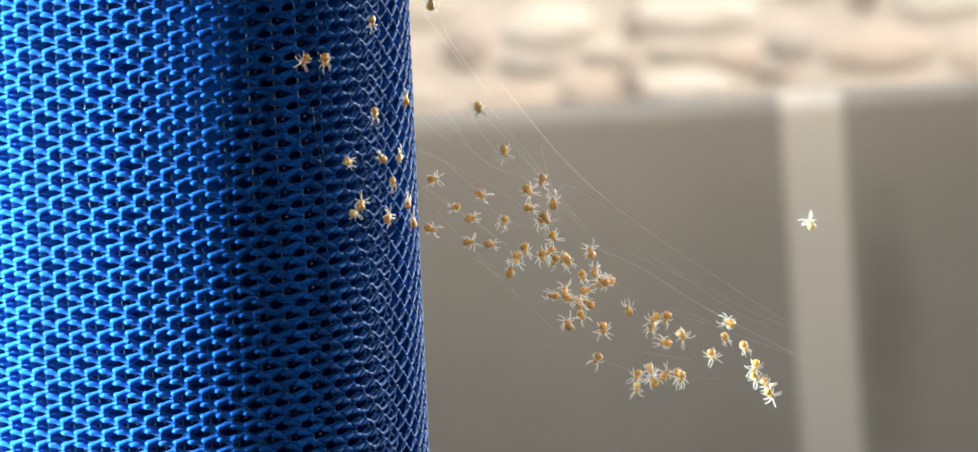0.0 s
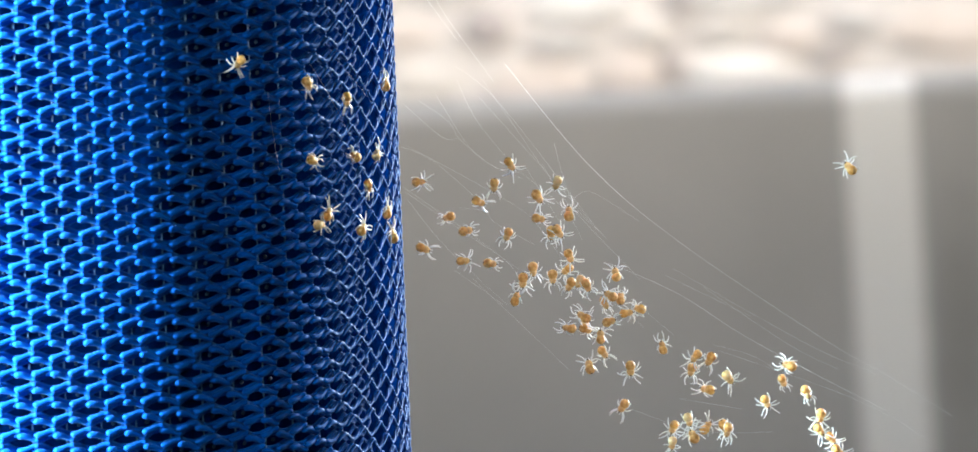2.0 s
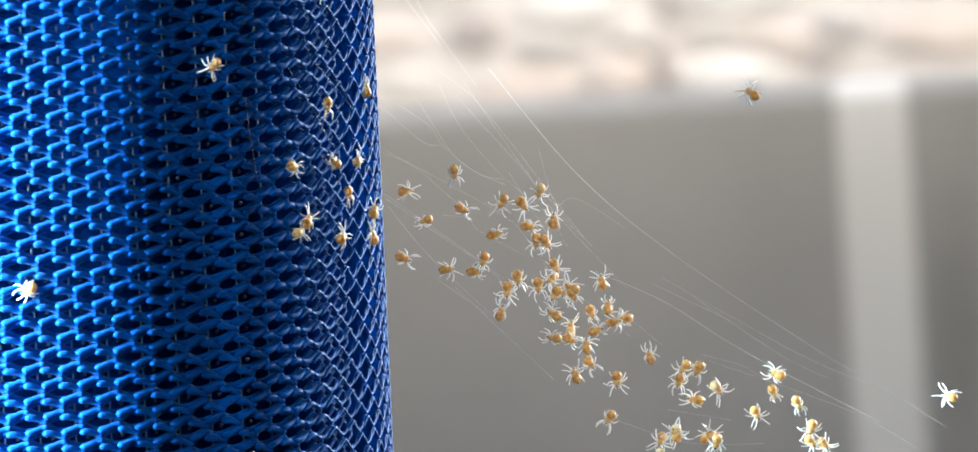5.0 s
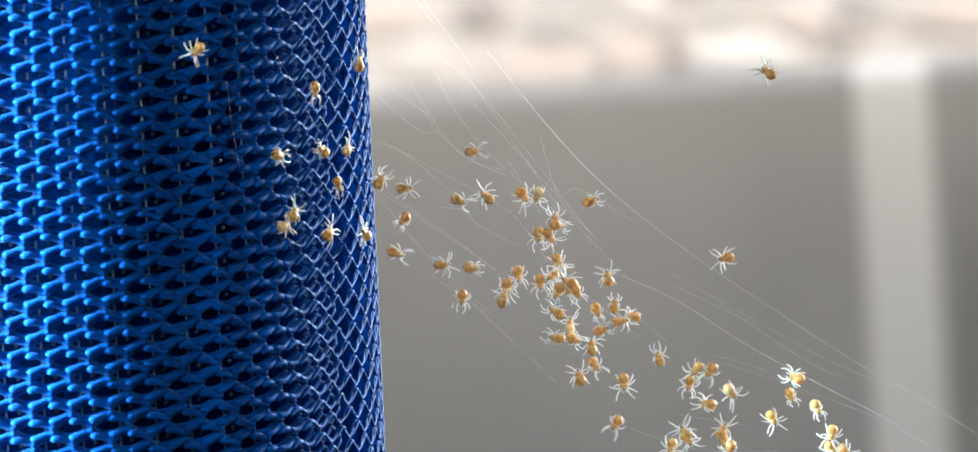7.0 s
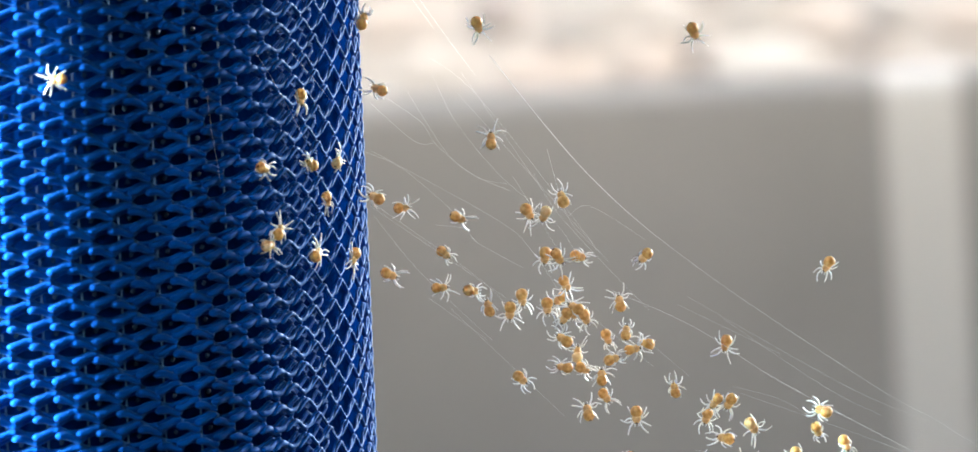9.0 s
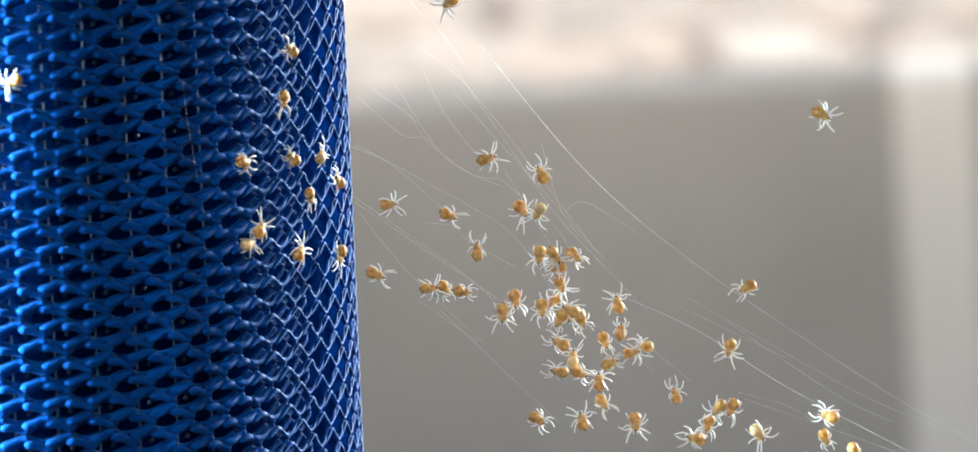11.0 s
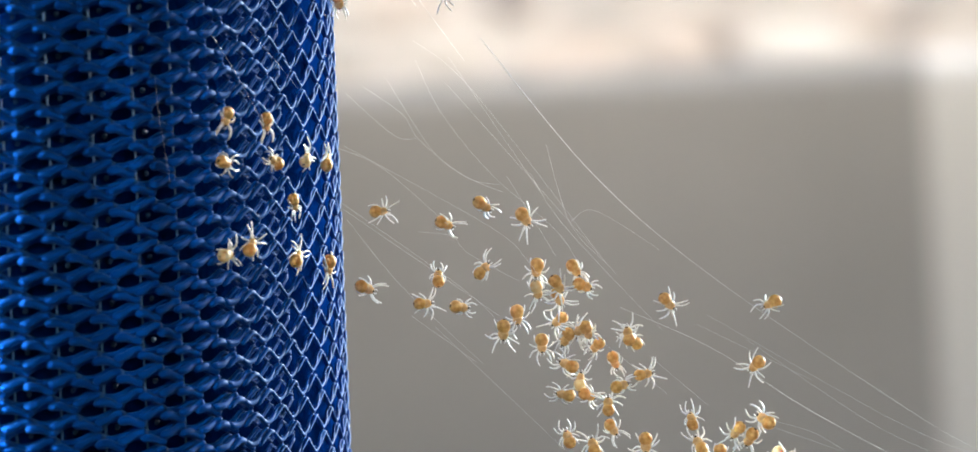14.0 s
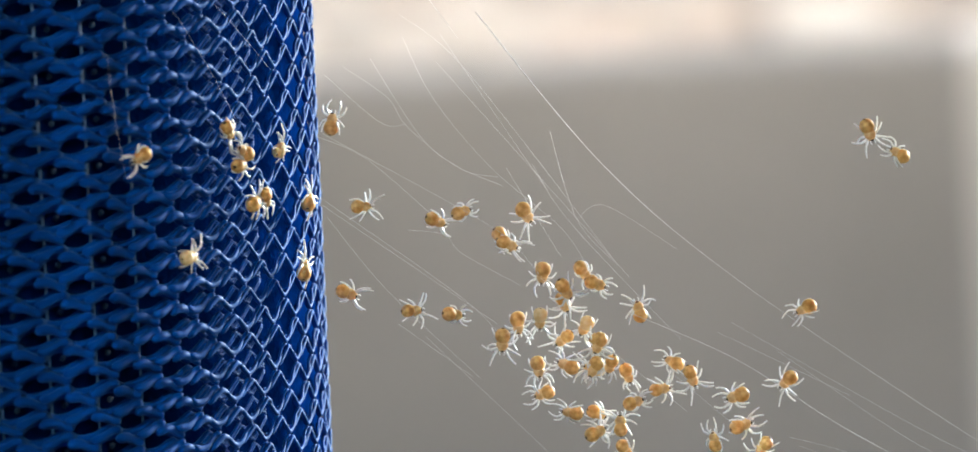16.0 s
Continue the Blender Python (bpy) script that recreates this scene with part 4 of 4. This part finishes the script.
    go(spiders[63], [(0, web(16.44, -0.15, -18.93, 114)), (2.5, web(16.41, -0.15, -18.99, 114)), (6.5, web(15.82, -0.15, -17.28, 110)), (7.5, web(15.88, -0.15, -17.23, 110)), (16, web(15.88, -0.15, -17.23, 110))])
    go(spiders[64], [(0, web(16.92, -1.06, -12.21, -129)), (11, web(17.09, -1.06, -12.28, -129)), (16, web(16.92, -1.06, -11.71, -129))])
    go(spiders[65], [(0, web(17.77, 1.10, -18.31, 46)), (3, web(17.63, 1.10, -18.38, 46)), (4, web(18.27, 1.10, -18.48, 46)), (7.5, web(18.91, 1.10, -17.22, 66)), (16, web(18.91, 1.10, -17.22, 66))])
    go(spiders[66], [(0, web(17.98, 0.81, -14.99, 165)), (0.5, web(17.89, 0.81, -15.16, 165)), (8.5, web(17.88, 0.81, -15.11, 165)), (12, web(14.70, 0.81, -14.15, 165)), (12.5, web(14.61, 0.81, -14.05, 165)), (13.5, web(14.26, 0.81, -13.17, 165)), (14, web(14.66, 0.81, -12.87, 115)), (14.5, web(14.67, 0.81, -12.47, 65)), (15.5, web(15.63, 0.81, -11.17, 63)), (16, web(15.85, 0.81, -10.47, 13))])
    go(spiders[67], [(0, web(18.19, -0.58, -12.21, -120)), (1, web(18.23, -0.58, -12.55, -120)), (13.5, web(17.94, -0.58, -12.31, -120)), (14.5, web(17.84, -0.58, -12.75, -120)), (16, web(17.84, -0.58, -12.75, -120))])
    go(spiders[68], [(0, web(19.22, 0.95, -18.46, -73)), (16, web(19.22, 0.95, -18.46, -73))])
    go(spiders[69], [(0, web(19.33, -1.04, -18.71, -104)), (16, web(19.33, -1.04, -18.71, -104))])
    go(spiders[70], [(0, web(19.78, -0.50, -14.25, -57)), (8.5, web(19.68, -0.50, -14.25, -57)), (13.5, web(19.88, -0.50, -14.01, -57)), (14, web(19.77, -0.50, -13.83, -57)), (16, web(19.90, -0.50, -14.04, -57))])
    go(spiders[71], [(0, web(22.82, -0.82, -16.55, -68)), (16, web(22.82, -0.82, -16.55, -68))])
    go(spiders[72], [(0, web(24.46, 0.82, -14.81, -72)), (16, web(24.46, 0.82, -14.81, -72))])
    go(spiders[73], [(0, web(24.91, -0.34, -13.19, 161)), (1, web(24.93, -0.34, -13.44, 161)), (3, web(24.96, -0.34, -13.43, 161)), (4, web(24.78, -0.34, -13.32, 161)), (6.5, web(24.89, -0.34, -13.42, 161)), (12, web(24.64, -0.34, -13.18, 161)), (12.5, web(23.26, -0.34, -12.72, 175)), (13, web(21.67, -0.34, -12.77, 176)), (13.5, web(19.67, -0.34, -12.29, 149)), (14.5, web(18.43, -0.34, -10.58, 141)), (15, web(17.00, -0.34, -9.85, 160)), (15.5, web(15.75, -0.34, -9.44, 145)), (16, web(15.65, -0.34, -8.77, 195))])
    go(spiders[74], [(0, web(26.34, -0.87, -15.93, -70)), (16, web(26.34, -0.87, -15.93, -70))])
    go(spiders[75], [(0, web(27.41, -0.19, -18.05, -107)), (16, web(27.41, -0.19, -18.05, -107))])
    go(spiders[76], [(0, web(27.27, -0.83, -19.23, -56)), (16, web(27.27, -0.83, -19.23, -56))])
    go(spiders[77], [(0, web(28.45, 0.72, -19.92, -56)), (2.5, web(28.30, 0.72, -19.96, -56)), (4, web(28.43, 0.72, -19.45, -56)), (16, web(28.43, 0.72, -19.45, -56))])
    go(spiders[78], [(0, web(28.77, -0.32, -21.09, -48)), (16, web(28.77, -0.32, -21.09, -48))])
    go(spiders[79], [(0, web(34.24, -0.62, -3.19, 111)), (0.5, web(24.89, -0.62, 25.62, 115)), (1, web(21.48, -0.62, 28.12, 147)), (16, web(21.48, -0.62, 28.12, 147))])
    go(spiders[80], [(0, web(70.48, 1.12, -21.77, 153)), (15, web(36.97, 1.12, -2.71, 154)), (15.5, web(29.99, 1.12, 0.95, 152)), (16, web(25.65, 1.12, 4.33, 145))])
    go(spiders[81], [(0, web(76.74, -0.04, -24.81, 171)), (1, web(61.29, -0.04, -21.26, 166)), (1.5, web(42.34, -0.04, -14.26, 144)), (2, web(31.21, -0.04, 3.19, 129)), (2.5, web(24.79, -0.04, 10.27, 134)), (3, web(24.73, -0.04, 10.73, 134)), (4, web(24.15, -0.04, 10.30, 138)), (7, web(24.20, -0.04, 10.72, 138)), (7.5, web(17.28, -0.04, 17.27, 157)), (8, web(12.55, -0.04, 16.61, 206)), (8.5, web(14.28, -0.04, 16.03, 256)), (11, web(25.51, -0.04, 7.55, 328)), (11.5, web(25.56, -0.04, 7.85, 328)), (12, web(24.91, -0.04, 8.01, 378)), (12.5, web(22.76, -0.04, 12.04, 428)), (13, web(19.32, -0.04, 17.93, 455)), (14.5, web(22.69, -0.04, 15.18, 375)), (15, web(25.93, -0.04, 7.75, 325)), (16, web(24.01, -0.04, 5.72, 288))])
    go(spiders[82], [(0, web(79.90, 0.80, -37.11, 158)), (4, web(58.52, 0.80, -27.08, 154)), (6.5, web(20.05, 0.80, -3.73, 152)), (7.5, web(19.99, 0.80, -3.79, 232)), (8.5, web(18.18, 0.80, -8.10, 252)), (11, web(18.23, 0.80, -8.25, 252)), (13.5, web(18.55, 0.80, -7.96, 220)), (16, web(18.61, 0.80, -8.14, 220))])


motions()
